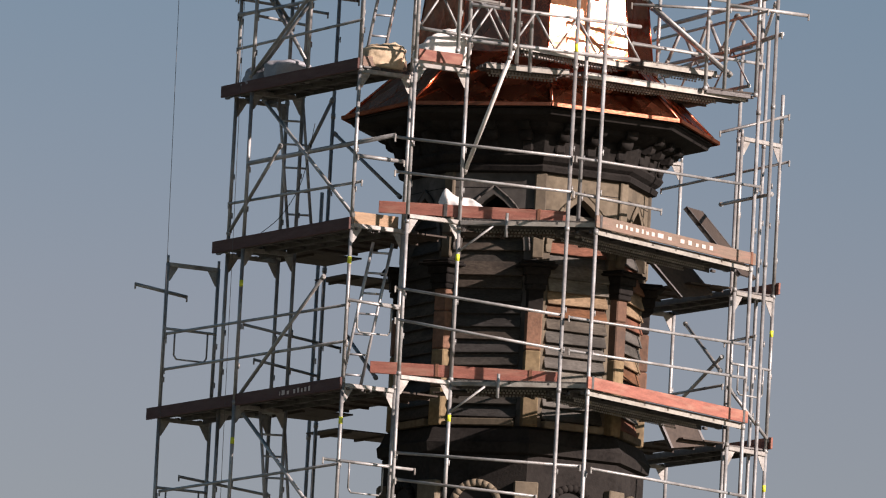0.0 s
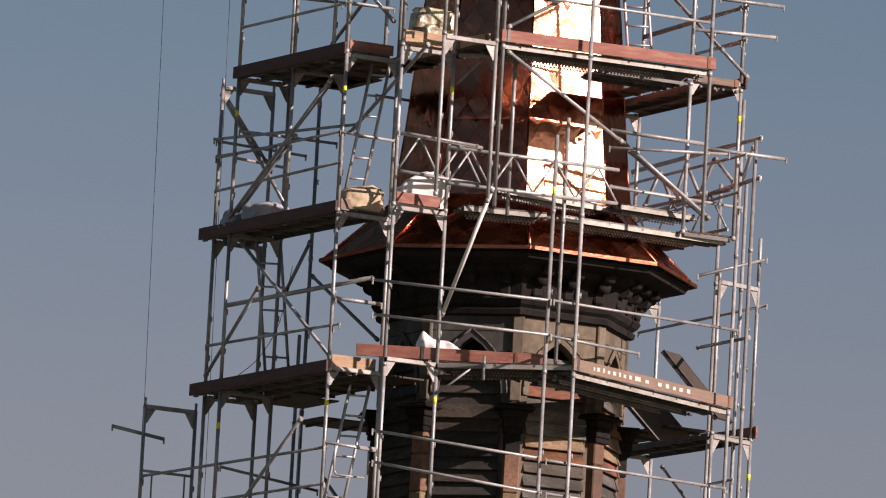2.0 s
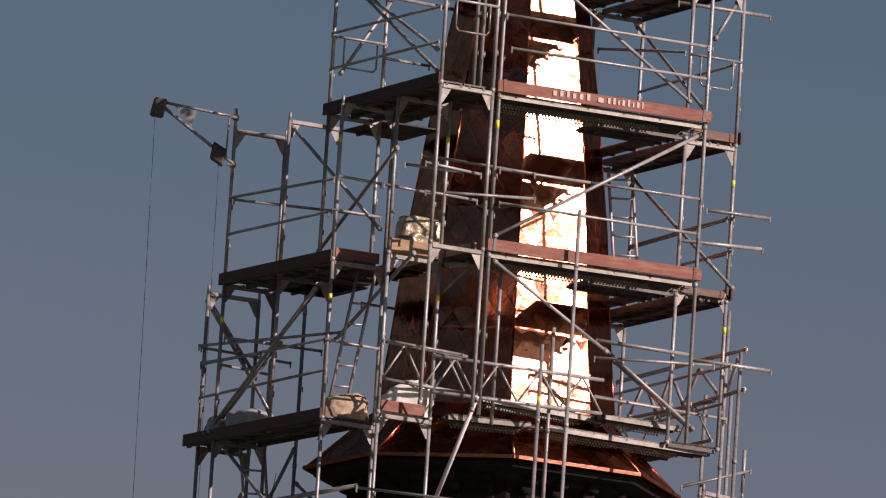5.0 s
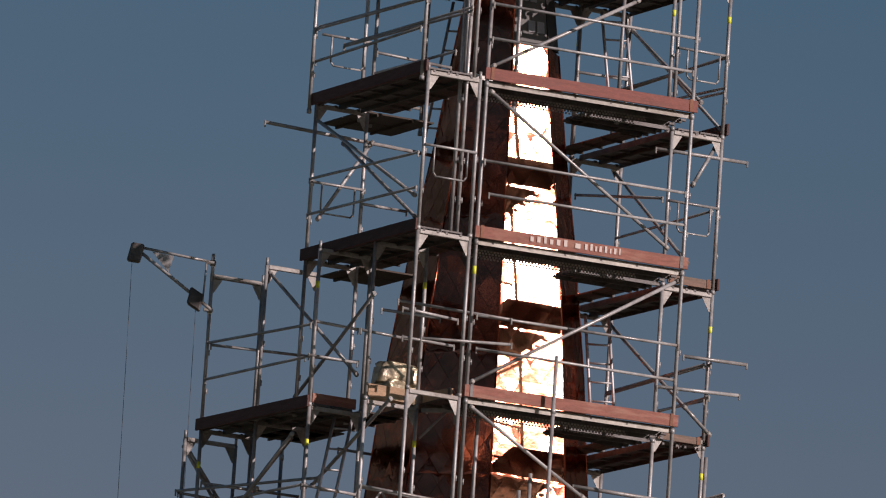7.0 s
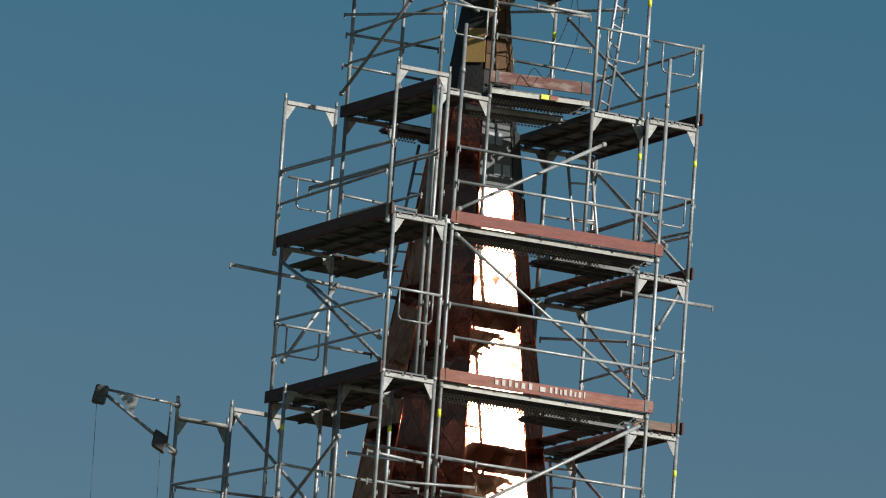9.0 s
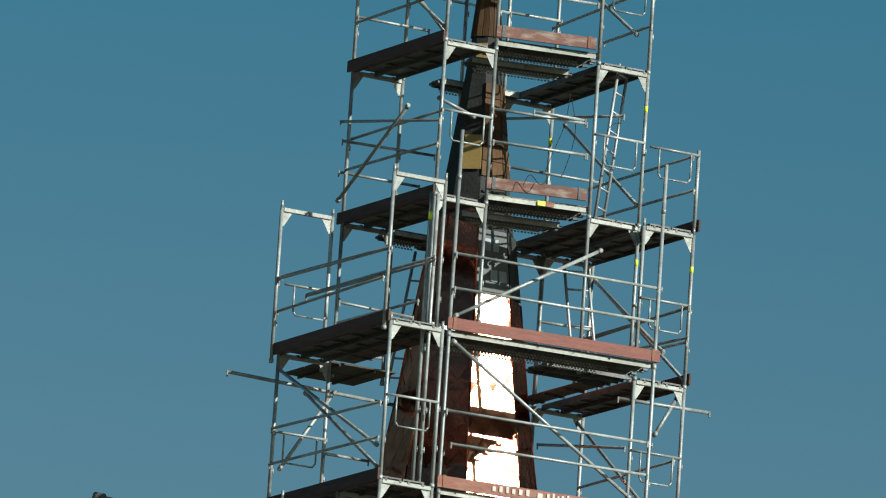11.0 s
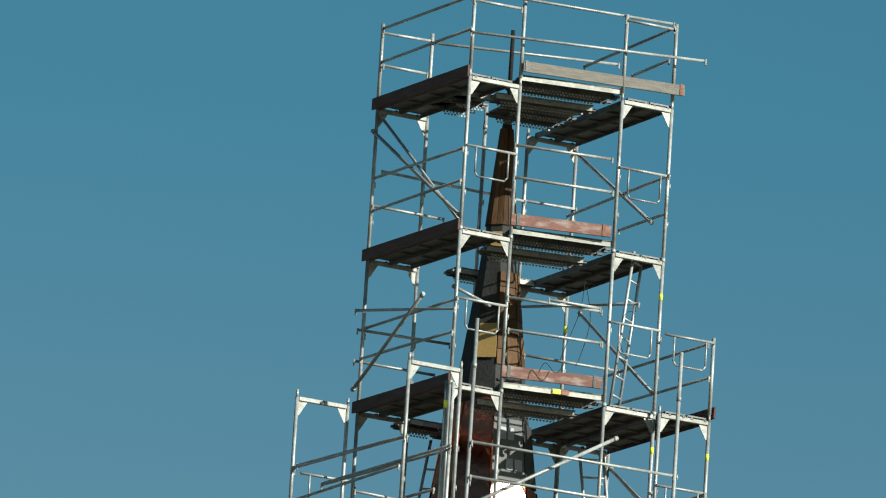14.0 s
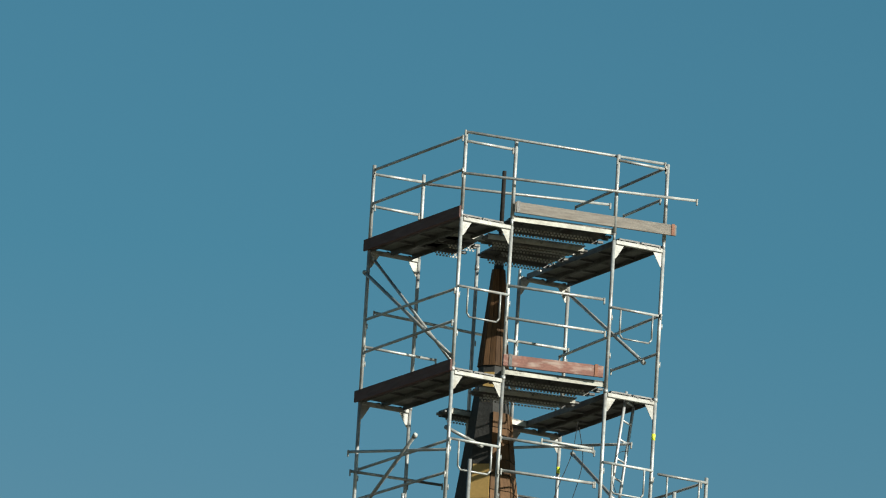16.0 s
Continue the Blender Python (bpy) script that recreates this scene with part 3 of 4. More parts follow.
def rail(a, b, za, zb=None, r=0.019, ext0=0.0, ext1=0.0, name="guardrail", cups=True):
    """A guardrail tube between two plan points, with flattened hooked ends."""
    zb = za if zb is None else zb
    A, B = P(a, za), P(b, zb)
    w = (B - A).normalized()
    A, B = A - w * ext0, B + w * ext1
    t = thing(name, "thin galvanised steel scaffold guardrail", "guardrail", "guardrails")
    bm = bmesh.new()
    tube(bm, A, B, r, 8)
    part("tube", bm, M_STEEL, t)
    if cups:
        for q, d in ((A, 1), (B, -1)):
            bm = bmesh.new()
            block(bm, q - Vector((0.012, 0.03, 0.065)), (0.022, 0, 0), (0, 0.03, 0), (0, 0, 0.085), 0.005)
            part("hook", bm, M_PLATE, t)


def brace(a, za, b, zb, r=0.0235, couplers=True, mat_=None, label="diagonal galvanised steel brace tube"):
    t = thing("scaffold_brace", label, "scaffold brace", "diagonal braces")
    bm = bmesh.new()
    A, B = P(a, za), P(b, zb)
    tube(bm, A, B, r, 8)
    part("tube", bm, mat_ or M_STEEL, t)
    if couplers:
        w = (B - A).normalized()
        for q in (A + w * 0.04, B - w * 0.04):
            bm = bmesh.new()
            tube(bm, q - w * 0.028, q + w * 0.028, 0.031, 8)
            block(bm, q - Vector((0.012, 0.04, 0.022)), (0.026, 0, 0), (0, 0.05, 0), (0, 0, 0.044), 0.006)
            part("coupler", bm, M_PLATE, t)


def deck(a, b, z, width=0.64, side=1, wood=False, bright=False):
    """Two planks from a to b; they lie to the back (side 1) or front of that line, with bright edge channels."""
    A, B = P(a, z), P(b, z)
    w = B - A
    ln = w.length
    u = w.normalized()
    v = Vector((-u.y, u.x, 0)) * side
    t = thing("scaffold_deck", "scaffold deck of two perforated steel planks" if not wood else "scaffold deck of dark timber planks", "scaffold deck", "scaffold decks")
    for i in range(2):
        o = A + v * (i * width / 2 + 0.01) + u * 0.02
        bm = bmesh.new()
        block(bm, o + UP * 0.035, u * (ln - 0.04), v * (width / 2 - 0.02), UP * 0.02)
        # stiffening ribs below the plank
        k = int(ln / 0.5)
        for j in range(k):
            block(bm, o + u * (0.2 + j * 0.5) + UP * 0.005, u * 0.03, v * (width / 2 - 0.02), UP * 0.029)
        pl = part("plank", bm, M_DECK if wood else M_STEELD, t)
        for e in () if wood else (0, 1):
            bm = bmesh.new()
            block(bm, o + v * (e * (width / 2 - 0.03)) - UP * 0.02, u * (ln - 0.04), v * 0.012, UP * 0.07)
            # front channel gets the sunlit tone, the others the shaded one
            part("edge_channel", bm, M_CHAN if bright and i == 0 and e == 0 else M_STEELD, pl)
        if bright:
            # a row of pressed studs along the plank's lower lip
            bm = bmesh.new()
            for j in range(int(ln * 0.8 / 0.045)):
                q = o + u * (0.1 + j * 0.045) + v * (width / 2 - 0.035)
                for h, e in ((-0.045, 0.0), (-0.075, 0.02)):
                    block(bm, q + UP * h + u * e, u * 0.026, v * 0.008, UP * 0.022)
            tagged(part("perforated_lip", bm, M_PLATE, pl), kind="stuff")
        for q in () if wood else (o + v * 0.04, o + v * (width / 2 - 0.08)):
            for e in (-0.05, ln - 0.05):
                bm = bmesh.new()
                block(bm, q + u * e - UP * 0.012, u * 0.08, v * 0.04, UP * 0.036, 0.006)
                part("hook", bm, M_STEELD, pl)


def toeboard(a, b, z, material=None, h=0.15, label="red-brown painted timber toeboard", ext=0.05, cap=True, rise=0.0, at=None):
    A, B = P(a, z + 0.055 + rise), P(b, z + 0.055)
    u = (B - A).normalized()
    v = Vector((u.y, -u.x, 0))
    t = thing("toeboard", label, "toeboard", "toeboards")
    bm = bmesh.new()
    block(bm, A - u * ext - v * 0.015, (B - A) + u * 2 * ext, v * 0.03, UP * h, 0.004)
    part("board", bm, material or M_TOE, t)
    if cap:
        for q in (A + u * 0.02, B - u * 0.07) if at is None else [A.lerp(B, f) for f in at]:
            bm = bmesh.new()
            block(bm, q + v * 0.017, u * 0.045, v * 0.006, UP * (h + 0.01), 0.002)
            part("bracket", bm, M_RUST if random.random() < 0.5 else M_STEELD, t, "thin steel toeboard bracket")


def ladder(a, za, b, zb, across, rungs=6, material=None):
    """A ladder from (a, za) to (b, zb); across is half its width as a vector."""
    t = thing("ladder", "slender aluminium access ladder between decks", "ladder", "ladders")
    A, B, w = P(a, za), P(b, zb), Vector(across)
    for s_ in (-1, 1):
        bm = bmesh.new()
        tube(bm, A + w * s_, B + w * s_, 0.02, 8)
        part("stile", bm, material or M_ALU, t)
    for i in range(rungs):
        q = A + (B - A) * ((i + 0.5) / rungs)
        bm = bmesh.new()
        tube(bm, q - w, q + w, 0.014, 8)
        part("rung", bm, material or M_ALU, t)


def end_guard(pt, z, turn=28.0, w=0.73):
    """The end guardrail of a frame: a bar with a hanging loop."""
    d = Vector((math.cos(radians(turn)), math.sin(radians(turn)), 0))
    A = P(pt, z)
    t = thing("end_guardrail", "galvanised end guardrail with a hanging loop", "guardrail", "end guardrails")
    bm = bmesh.new()
    tube(bm, A, A + d * w, 0.018, 8)
    part("bar", bm, M_STEEL, t)
    bm = bmesh.new()
    a0, a1 = A + d * 0.14, A + d * (w - 0.12)
    polytube(bm, [a0, a0 - UP * 0.33, a0 - UP * 0.38 + d * 0.04, a1 - UP * 0.38 - d * 0.04, a1 - UP * 0.33, a1], 0.012, 6)
    part("loop", bm, M_STEEL, t)


# ---- scaffold: plan ----
S1, S2, S3, S4 = (-1.15, -1.75), (-0.46, -2.5), (0.05, -3.5), (0.50, -1.70)
A1, B1, F1 = (-2.52, 0.60), (-1.82, -0.33), (-3.51, 2.50)
S3B, S4B = (-1.33, -0.90), (-0.65, 0.35)
R0, R0R, R1, R2 = (3.755, 2.30), (4.27, 2.81), (3.17, -0.75), (2.46, -0.95)
R0B, R1B, R2B = off((3.62, 2.30), 0, 2.57), off(R1, 0, 2.57), (1.31, 1.30)
C1, C2, C3, C4, C5 = (1.87, -2.60), (1.51, -2.80), (3.38, -1.70), (0.78, -2.90), (3.88, 0.10)


def rt(p):
    return off(p, 0.73)


frames(S1, 0.06, 18, 1)
frames(S1, 18, 24, 1)
frames(S2, 0.11, 18, 2)
frames(S2, 18, 24, 2)
for p in (S1, rt(S1), S2, rt(S2)):
    pole(p, 0, 0.3)
frames(A1, 0, 24, 1)
frames(F1, 0, 18)
frames(B1, 20, 24)
frames(S3, 20, 26, 0)
frames((S3[0] - 0.08, S3[1]), 25.88, 27.8)
frames(S3B, 22, 26)
frames((S3B[0] - 0.09, S3B[1]), 25.88, 27.8)
frames(S4, 26, 32, 0)
frames(S4B, 26, 32)
frames(R0, 0, 20, 2, 45.0)
frames(R0B, 0, 20)
frames(R1, 20.12, 22, 2)
frames(R1, 22, 28, 2)
frames(R1B, 20, 28)
frames(R2, 26, 32, 2)
frames(R2B, 26, 32, 2)
pole(C1, 0, 22.7)
pole(C2, 0, 20.95, 20.2)
pole(C3, 20, 28.6)
pole(C4, 20, 28.6, 23.6)
pole(C5, 0, 22)
for p in (S4, rt(S4), S4B, rt(S4B), R2, rt(R2)):
    pole(p, 32.1, 33.13)

# left run, its toeboards in a darker red that stands for shade
for z in (14, 16):
    deck(S1, F1, z, side=-1)
    toeboard(off(S1, -0.05), off(F1, -0.05, 0.2), z - 0.07, M_TOESHADE)
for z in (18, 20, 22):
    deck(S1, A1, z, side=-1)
    toeboard(off(S1, -0.05), off(A1, -0.05, 0.0 if z == 22 else 0.7), z - 0.07, M_TOESHADE)
for z in (24, 26):
    deck(S3, S3B, z, side=-1)
    toeboard(off(S3, -0.05), off(S3B, -0.05), z - 0.07, M_TOESHADE)
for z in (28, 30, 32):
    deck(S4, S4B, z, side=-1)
    toeboard(off(S4, -0.05), off(S4B, -0.05), z - 0.07, M_TOESHADE)
for z in (14, 16, 18):
    deck(R0R, rt(R0B), z, side=1)
    toeboard((R0R[0] + 0.05, R0R[1]), off(R0B, 0.78), z)
for z in (22, 24, 26, 28):
    deck(rt(R1), rt(R1B), z, side=1)
    toeboard(off(R1, 0.78), off(R1B, 0.78), z, M_TOESHADE)
for z in (28, 30, 32):
    deck(rt(R2), rt(R2B), z, side=1)
for z in (14, 16, 18):
    deck(rt(S2), C1, z + 0.085, side=1, bright=True)
    deck(C1, C5, z, side=1, bright=True)
    deck(off(rt(S2), 0.1, 0.68), off(C1, -0.1, 0.68), z, width=0.32, side=1, wood=True)
    deck(off(C1, 0.1, 0.68), off(C5, -0.5, 0.4), z, width=0.5, side=1, wood=True)
    toeboard((-0.77, -2.0), (1.45, -2.30), z + 0.075, rise=0.05, at=(0.34, 0.86))
    toeboard(off(C1, 0, -0.04), off(C5, 0, -0.04), z, M_TOEP if z == 18 else M_TOE, label="weathered tan timber toeboard with worn print" if z == 18 else "red-brown painted timber toeboard")
deck((0.40, -2.02), (1.47, -1.72), 20.085, width=0.34, side=1, bright=True)
deck((1.62, -1.66), (3.72, -0.34), 20.085, width=0.34, side=1, bright=True)
for z in (22, 24, 26):
    deck(C4, C3, z, side=1, bright=True)
    if z > 20:
        toeboard(off(C4, 0, -0.04), off(C3, 0, -0.04), z, M_TOER if z > 24 else M_TOE)
for z in (14, 16, 18, 22):
    deck(off(S1, 0.74), off(A1, 0.74), z, side=-1, wood=True)
for z in (14, 16, 18):
    deck(off(R0, -0.02), off(R0B, -0.02), z, side=1, wood=True)
for z in (22, 24, 26):
    deck(off(R1, -0.02), off(R1B, -0.02), z, width=0.32, side=1, wood=True)
    # inner half deck, added so that its shadow bands the bright copper
    deck(off(C4, 1.85, 0.68), off(C4, 3.0, 0.68), z, side=1)
    deck(off(S3, 0.76, 0.2), off(S3B, 0.76), z, width=0.32, side=-1, wood=True)
for z in (28, 30, 32):
    if z < 30:
        deck(off(S4B, 1.35), off(R2B, -0.03), z, side=1)
    deck(off(S4, 0.75, 0.68), off(R2, -0.03, 0.68), z, width=0.32, side=1, bright=True)
deck((0.40, -0.78), (0.86, -0.60), 32, width=0.9, side=1, bright=True)
deck((1.10, -0.51), (2.02, -0.13), 32, width=0.9, side=1, bright=True)
for z in (28, 30, 32):
    deck(rt(S4), R2, z + 0.10, side=1, bright=True)
    if z < 32:
        toeboard(off(S4, 0.75, -0.04), off(R2, -0.14, -0.06), z + (0.12 if z == 30 else 0.15), M_TOES, label="dull red-brown timber toeboard with pale splashes")
# decks of the back row
deck(off(S3B, 0.76, 0.06), off(S3B, 1.66, 0.06), 24, width=1.05, side=1, wood=True)
deck(off(S3B, 0.72, 0.12), off(S3B, 1.78, 0.12), 26, width=1.15, side=1, wood=True)
for z in (16, 18):
    deck(off(A1, 0.76, 0.0), off(A1, 1.72, 0.0), z, width=1.0, side=1, wood=True)
    deck(off(A1, 2.25, 1.55), off(A1, 4.4, 1.55), z, width=0.85, side=1, wood=True)
for z in (18, 20):
    deck(off(A1, 0, 0.02), off(A1, 0, 0.80), z, side=-1)
# inner deck and side deck at the foot of the spire
deck((0.82, -1.88), (2.34, -0.66), 20.36, width=0.2, side=1, bright=True)
deck((2.36, -1.08), (3.34, -0.44), 20.36, width=0.3, side=1, bright=True)
deck(rt(R1), off(R1, 0.73, 1.7), 20.12, side=1, wood=True)
deck(off(R1, 0.02, 0.02), off(R1, 0.70, 0.02), 20.12, width=0.3, side=1)
deck(off(A1, 0.78, -1.0), off(A1, 1.55, -1.0), 22, width=1.1, side=1, wood=True)
deck(off(S4B, 0.76, 0.0), off(S4B, 1.32, 0.0), 28, width=0.5, side=1, bright=True)
deck(off(S4B, 1.12, -0.33), off(S4B, 2.30, -0.33), 30, width=0.32, side=1, bright=True)
for z, m_, h in ((18.02, M_TOEL, 0.15), (20, M_TOEP, 0.13), (22, M_TOE, 0.13)):
    toeboard(off(S1, 0.06, 0.06), off(S1, 0.68, 0.06), z, m_, h, "short timber toeboard at a portal", ext=0, cap=False)
toeboard(off(S2, 0.06, 0.06), off(S2, 0.68, 0.06), 20, M_TOE, 0.14, "short red-brown toeboard at a portal", ext=0, cap=False)
toeboard(off(S2, 0.06, 0.06), off(S2, 0.68, 0.06), 22, M_TOEL, 0.17, "short raw timber toeboard at a portal", ext=0, cap=False)

# ---- scaffold: guardrails and braces ----
rail((-2.51, 0.56), (-0.67, -1.45), 19.07, 19.24, r=0.03)
rail((-2.75, 1.29), (-1.05, -1.79), 18.64, 18.59)
rail((-2.75, 1.29), (-1.14, -1.79), 20.63, 20.62)
rail((-2.76, 1.29), (-1.98, -0.37), 21.08, 20.99)
rail((-3.48, 2.46), (-1.15, -1.79), 17.08, 17.04)
rail((-3.48, 2.46), (-1.13, -1.79), 16.62, 16.59)
rail((-3.45, 2.46), (-1.14, -1.79), 15.05, 15.06)
rail((-2.47, 0.90), (-1.23, 1.46), 17.06, 16.89)
rail((-2.31, 0.90), (-1.50, 1.46), 16.62, 16.52)
rail((-3.22, 2.80), (-2.06, 3.56), 15.29, 15.19)
rail((-1.11, -1.79), (-0.54, -1.45), 18.91, 18.91, r=0.026)
rail((-1.34, -1.79), (-0.20, -1.45), 15.11, 15.07)
rail((-3.91, 2.46), (-3.25, 2.80), 17.70, 17.61, r=0.024)
rail((-0.66, -2.54), (1.54, -2.84), 19.06, 18.88)
rail((1.58, -2.84), (3.94, 0.06), 18.88, 19.05)
rail((-0.64, -2.54), (1.56, -2.84), 18.63, 18.45)
rail((1.57, -2.84), (2.68, -1.64), 18.44, 18.45)
rail((2.21, -1.64), (3.92, 0.06), 20.52, 20.61)
rail((3.47, 2.26), (4.36, 2.77), 20.04, 20.38)
rail((2.80, 4.53), (4.39, 2.77), 19.58, 19.78)
rail((-0.56, -2.54), (1.50, -2.84), 17.19, 16.92)
rail((1.59, -2.84), (3.89, 0.06), 16.90, 17.04)
rail((-0.54, -2.54), (1.52, -2.84), 16.80, 16.49)
rail((1.61, -2.84), (3.89, 0.06), 16.49, 16.62)
rail((-0.45, -2.54), (1.82, -2.84), 15.15, 15.07)
rail((1.96, -2.64), (3.95, 0.06), 15.07, 15.13)
rail((-0.43, -2.54), (1.30, -2.84), 14.82, 14.67)
rail((2.78, 4.53), (3.66, 2.26), 16.83, 16.78)
rail((3.66, 2.26), (3.98, 0.06), 17.33, 17.16)
rail((-1.15, -1.79), (-0.49, -1.45), 17.11, 17.07)
rail((-2.52, 0.56), (-1.20, -1.79), 23.11, 23.03)
rail((-2.51, 0.56), (-1.24, -1.79), 22.64, 22.61)
rail((-2.47, 0.56), (-0.60, 1.86), 23.09, 23.22)
rail((-1.14, -1.79), (-0.61, -1.45), 23.07, 23.06)
rail((-1.20, -1.79), (-0.59, -1.45), 22.64, 22.64)
rail((-0.57, -2.54), (0.04, -2.20), 22.87, 22.85)
rail((-0.33, -2.54), (0.40, -2.94), 23.14, 23.01)
rail((-2.47, 0.56), (-1.24, 1.46), 21.31, 21.36)
rail((-2.77, 1.29), (-1.64, 2.56), 21.28, 21.35)
rail((-2.76, 1.29), (-1.18, -1.79), 21.06, 21.00)
rail((-1.18, -1.79), (-0.48, -1.45), 21.00, 20.97)
rail((-0.44, -2.54), (0.54, -2.20), 20.92, 20.85)
rail((-0.77, 0.96), (0.45, 1.56), 21.93, 21.91)
rail((-0.07, -3.54), (0.62, -2.94), 23.00, 23.00)
rail((0.85, -2.94), (2.00, -2.24), 23.08, 23.11)
rail((2.00, -2.24), (3.39, -1.74), 23.11, 23.08)
rail((3.49, -0.79), (4.31, -0.24), 23.12, 23.16, r=0.024)
rail((-0.05, -3.54), (0.59, -2.94), 22.64, 22.67)
rail((0.87, -2.94), (3.37, -1.74), 22.66, 22.64)
rail((3.18, -0.79), (4.24, -0.24), 22.71, 22.76, r=0.024)
rail((2.59, 1.48), (3.85, -0.45), 22.95, 23.10)
rail((3.30, 1.48), (3.85, -0.45), 22.79, 22.68)
rail((-1.39, -0.94), (-0.00, -3.54), 26.96, 26.91)
rail((-1.38, -0.94), (-0.08, -3.54), 26.54, 26.53)
rail((-1.04, -0.60), (0.54, -3.20), 26.83, 26.85)
rail((-1.35, -0.94), (-0.01, -3.54), 25.03, 24.96)
rail((-1.35, -0.94), (-0.01, -3.54), 24.57, 24.52)
rail((-0.67, -0.60), (-0.11, 0.46), 24.82, 24.96)
rail((-1.96, -0.94), (0.23, 0.56), 25.72, 25.72, r=0.024)
rail((-1.07, -0.94), (-0.01, -0.64), 26.14, 26.08)
rail((0.81, -2.94), (3.37, -1.74), 27.02, 27.00)
rail((0.82, -2.94), (3.36, -1.74), 26.58, 26.57)
rail((0.82, -2.94), (3.36, -1.74), 25.03, 25.02)
rail((0.90, -2.94), (3.38, -1.74), 24.61, 24.61)
rail((0.18, -3.54), (1.30, -2.94), 22.64, 22.74)
rail((-0.13, -2.54), (1.28, -2.94), 23.27, 23.05)
rail((2.59, 1.48), (3.81, -0.45), 26.93, 27.06)
rail((3.27, 1.48), (3.81, -0.45), 26.81, 26.60)
rail((2.98, -0.79), (4.16, -0.24), 25.75, 25.75, r=0.024)
rail((2.04, 1.48), (3.10, -0.79), 25.52, 25.12)
rail((2.59, 1.48), (3.74, -0.45), 24.99, 25.06)
rail((1.97, 1.48), (2.64, 1.82), 27.13, 27.14)
rail((2.60, 1.48), (3.76, -0.45), 22.98, 23.09)
rail((3.28, 1.48), (3.79, -0.45), 22.79, 22.63)
rail((-1.03, -0.60), (0.54, -3.20), 26.85, 26.90)
rail((-0.62, -0.60), (0.37, -3.20), 26.51, 26.33)
rail((-0.76, 0.31), (0.49, -1.74), 29.32, 28.97)
rail((-0.61, 0.31), (0.52, -1.74), 29.10, 29.10)
rail((-0.72, 0.31), (0.47, 0.86), 29.07, 29.08)
rail((-0.66, 0.31), (0.48, -1.74), 28.69, 28.67)
rail((-0.74, 0.31), (0.30, 0.86), 28.66, 28.66)
rail((-0.61, -0.94), (0.33, 0.16), 26.71, 26.80)
rail((1.15, -1.40), (2.37, -0.99), 28.82, 28.81)
rail((1.68, -1.40), (2.34, -0.99), 29.24, 29.26)
rail((2.49, 1.48), (3.75, -0.45), 28.92, 29.01)
rail((2.63, 1.48), (3.78, -0.45), 28.55, 28.57)
rail((2.54, 1.48), (3.82, -0.45), 26.94, 27.05)
rail((3.04, 1.48), (3.82, -0.45), 26.80, 26.66)
rail((0.49, -1.74), (3.07, -0.65), 33.11, 33.12)
rail((0.48, -1.74), (3.50, -0.65), 32.57, 32.66)
rail((0.50, -1.74), (1.11, -1.40), 32.99, 33.00)
rail((2.45, -0.99), (3.08, -0.65), 33.05, 33.05)
rail((-0.64, 0.31), (0.46, -1.74), 33.06, 33.04)
rail((-0.64, 0.31), (0.48, -1.74), 32.61, 32.61)
rail((-0.64, 0.31), (-0.01, 0.65), 33.00, 33.02)
rail((-0.01, 0.65), (2.44, 1.60), 33.00, 33.11)
rail((-0.61, 0.31), (-0.04, 0.65), 32.57, 32.58)
rail((1.99, 1.60), (3.08, -0.65), 33.05, 33.07)
rail((2.60, 0.56), (3.03, -0.65), 32.71, 32.64)
rail((1.13, -1.40), (2.38, -0.99), 31.22, 31.21)
rail((1.14, -1.40), (2.41, -0.99), 30.80, 30.78)
rail((-0.64, 0.31), (0.47, -1.74), 31.07, 31.05)
rail((-0.63, 0.31), (0.46, -1.74), 30.64, 30.63)
rail((-0.54, 0.31), (1.33, 1.26), 31.17, 31.12)
rail((-0.63, 0.31), (0.29, 0.86), 30.71, 30.72)
rail((1.14, 1.26), (2.00, 1.60), 31.15, 31.14)
rail((3.12, -0.65), (1.89, 1.60), 31.13, 31.04)
rail((3.11, -0.65), (2.55, 0.76), 30.63, 30.70)
rail((1.16, -1.40), (2.36, -0.99), 29.24, 29.22)
rail((1.19, -1.40), (2.39, -0.99), 28.82, 28.81)
rail((1.34, 1.26), (2.83, -0.65), 29.72, 29.43)
rail((1.44, 1.26), (2.68, 1.60), 29.09, 29.03)
rail((-1.36, -0.94), (-0.03, -3.54), 26.99, 26.91)
rail((4.10, -0.45), (2.58, 2.96), 21.44, 21.45, r=0.03)
rail((4.11, -0.45), (2.71, 2.96), 20.93, 20.87, r=0.03)
rail((3.91, -0.79), (2.53, 3.36), 21.16, 21.34)
rail((3.85, -0.79), (2.62, 3.36), 20.68, 20.84)
rail((2.19, -1.24), (3.70, -0.79), 21.08, 21.15)
rail((3.41, -0.79), (4.43, -0.45), 21.21, 21.18, r=0.024)
rail((2.20, -1.24), (3.42, -0.79), 21.30, 21.26, r=0.026)
rail((2.23, -1.44), (3.91, 0.06), 20.56, 20.61)
rail((-2.80, 1.29), (-0.98, -1.79), 21.30, 21.10)
rail((-2.49, 0.56), (-1.89, 1.96), 20.96, 21.09)
brace((-2.47, 0.64), 20.23, (-1.74, -0.29), 21.17)
brace((-2.31, 0.64), 21.18, (-1.82, 0.05), 20.29)
brace((-2.74, 1.37), 18.26, (-2.10, -0.29), 19.21)
brace((-1.79, 1.54), 19.42, (-1.50, 1.54), 20.11)
brace((-2.37, 0.64), 19.90, (-1.13, -1.71), 18.17)
brace((-1.48, 2.44), 19.79, (-0.57, 1.24), 18.83)
brace((-2.49, 0.64), 16.09, (-1.45, -1.71), 17.40)
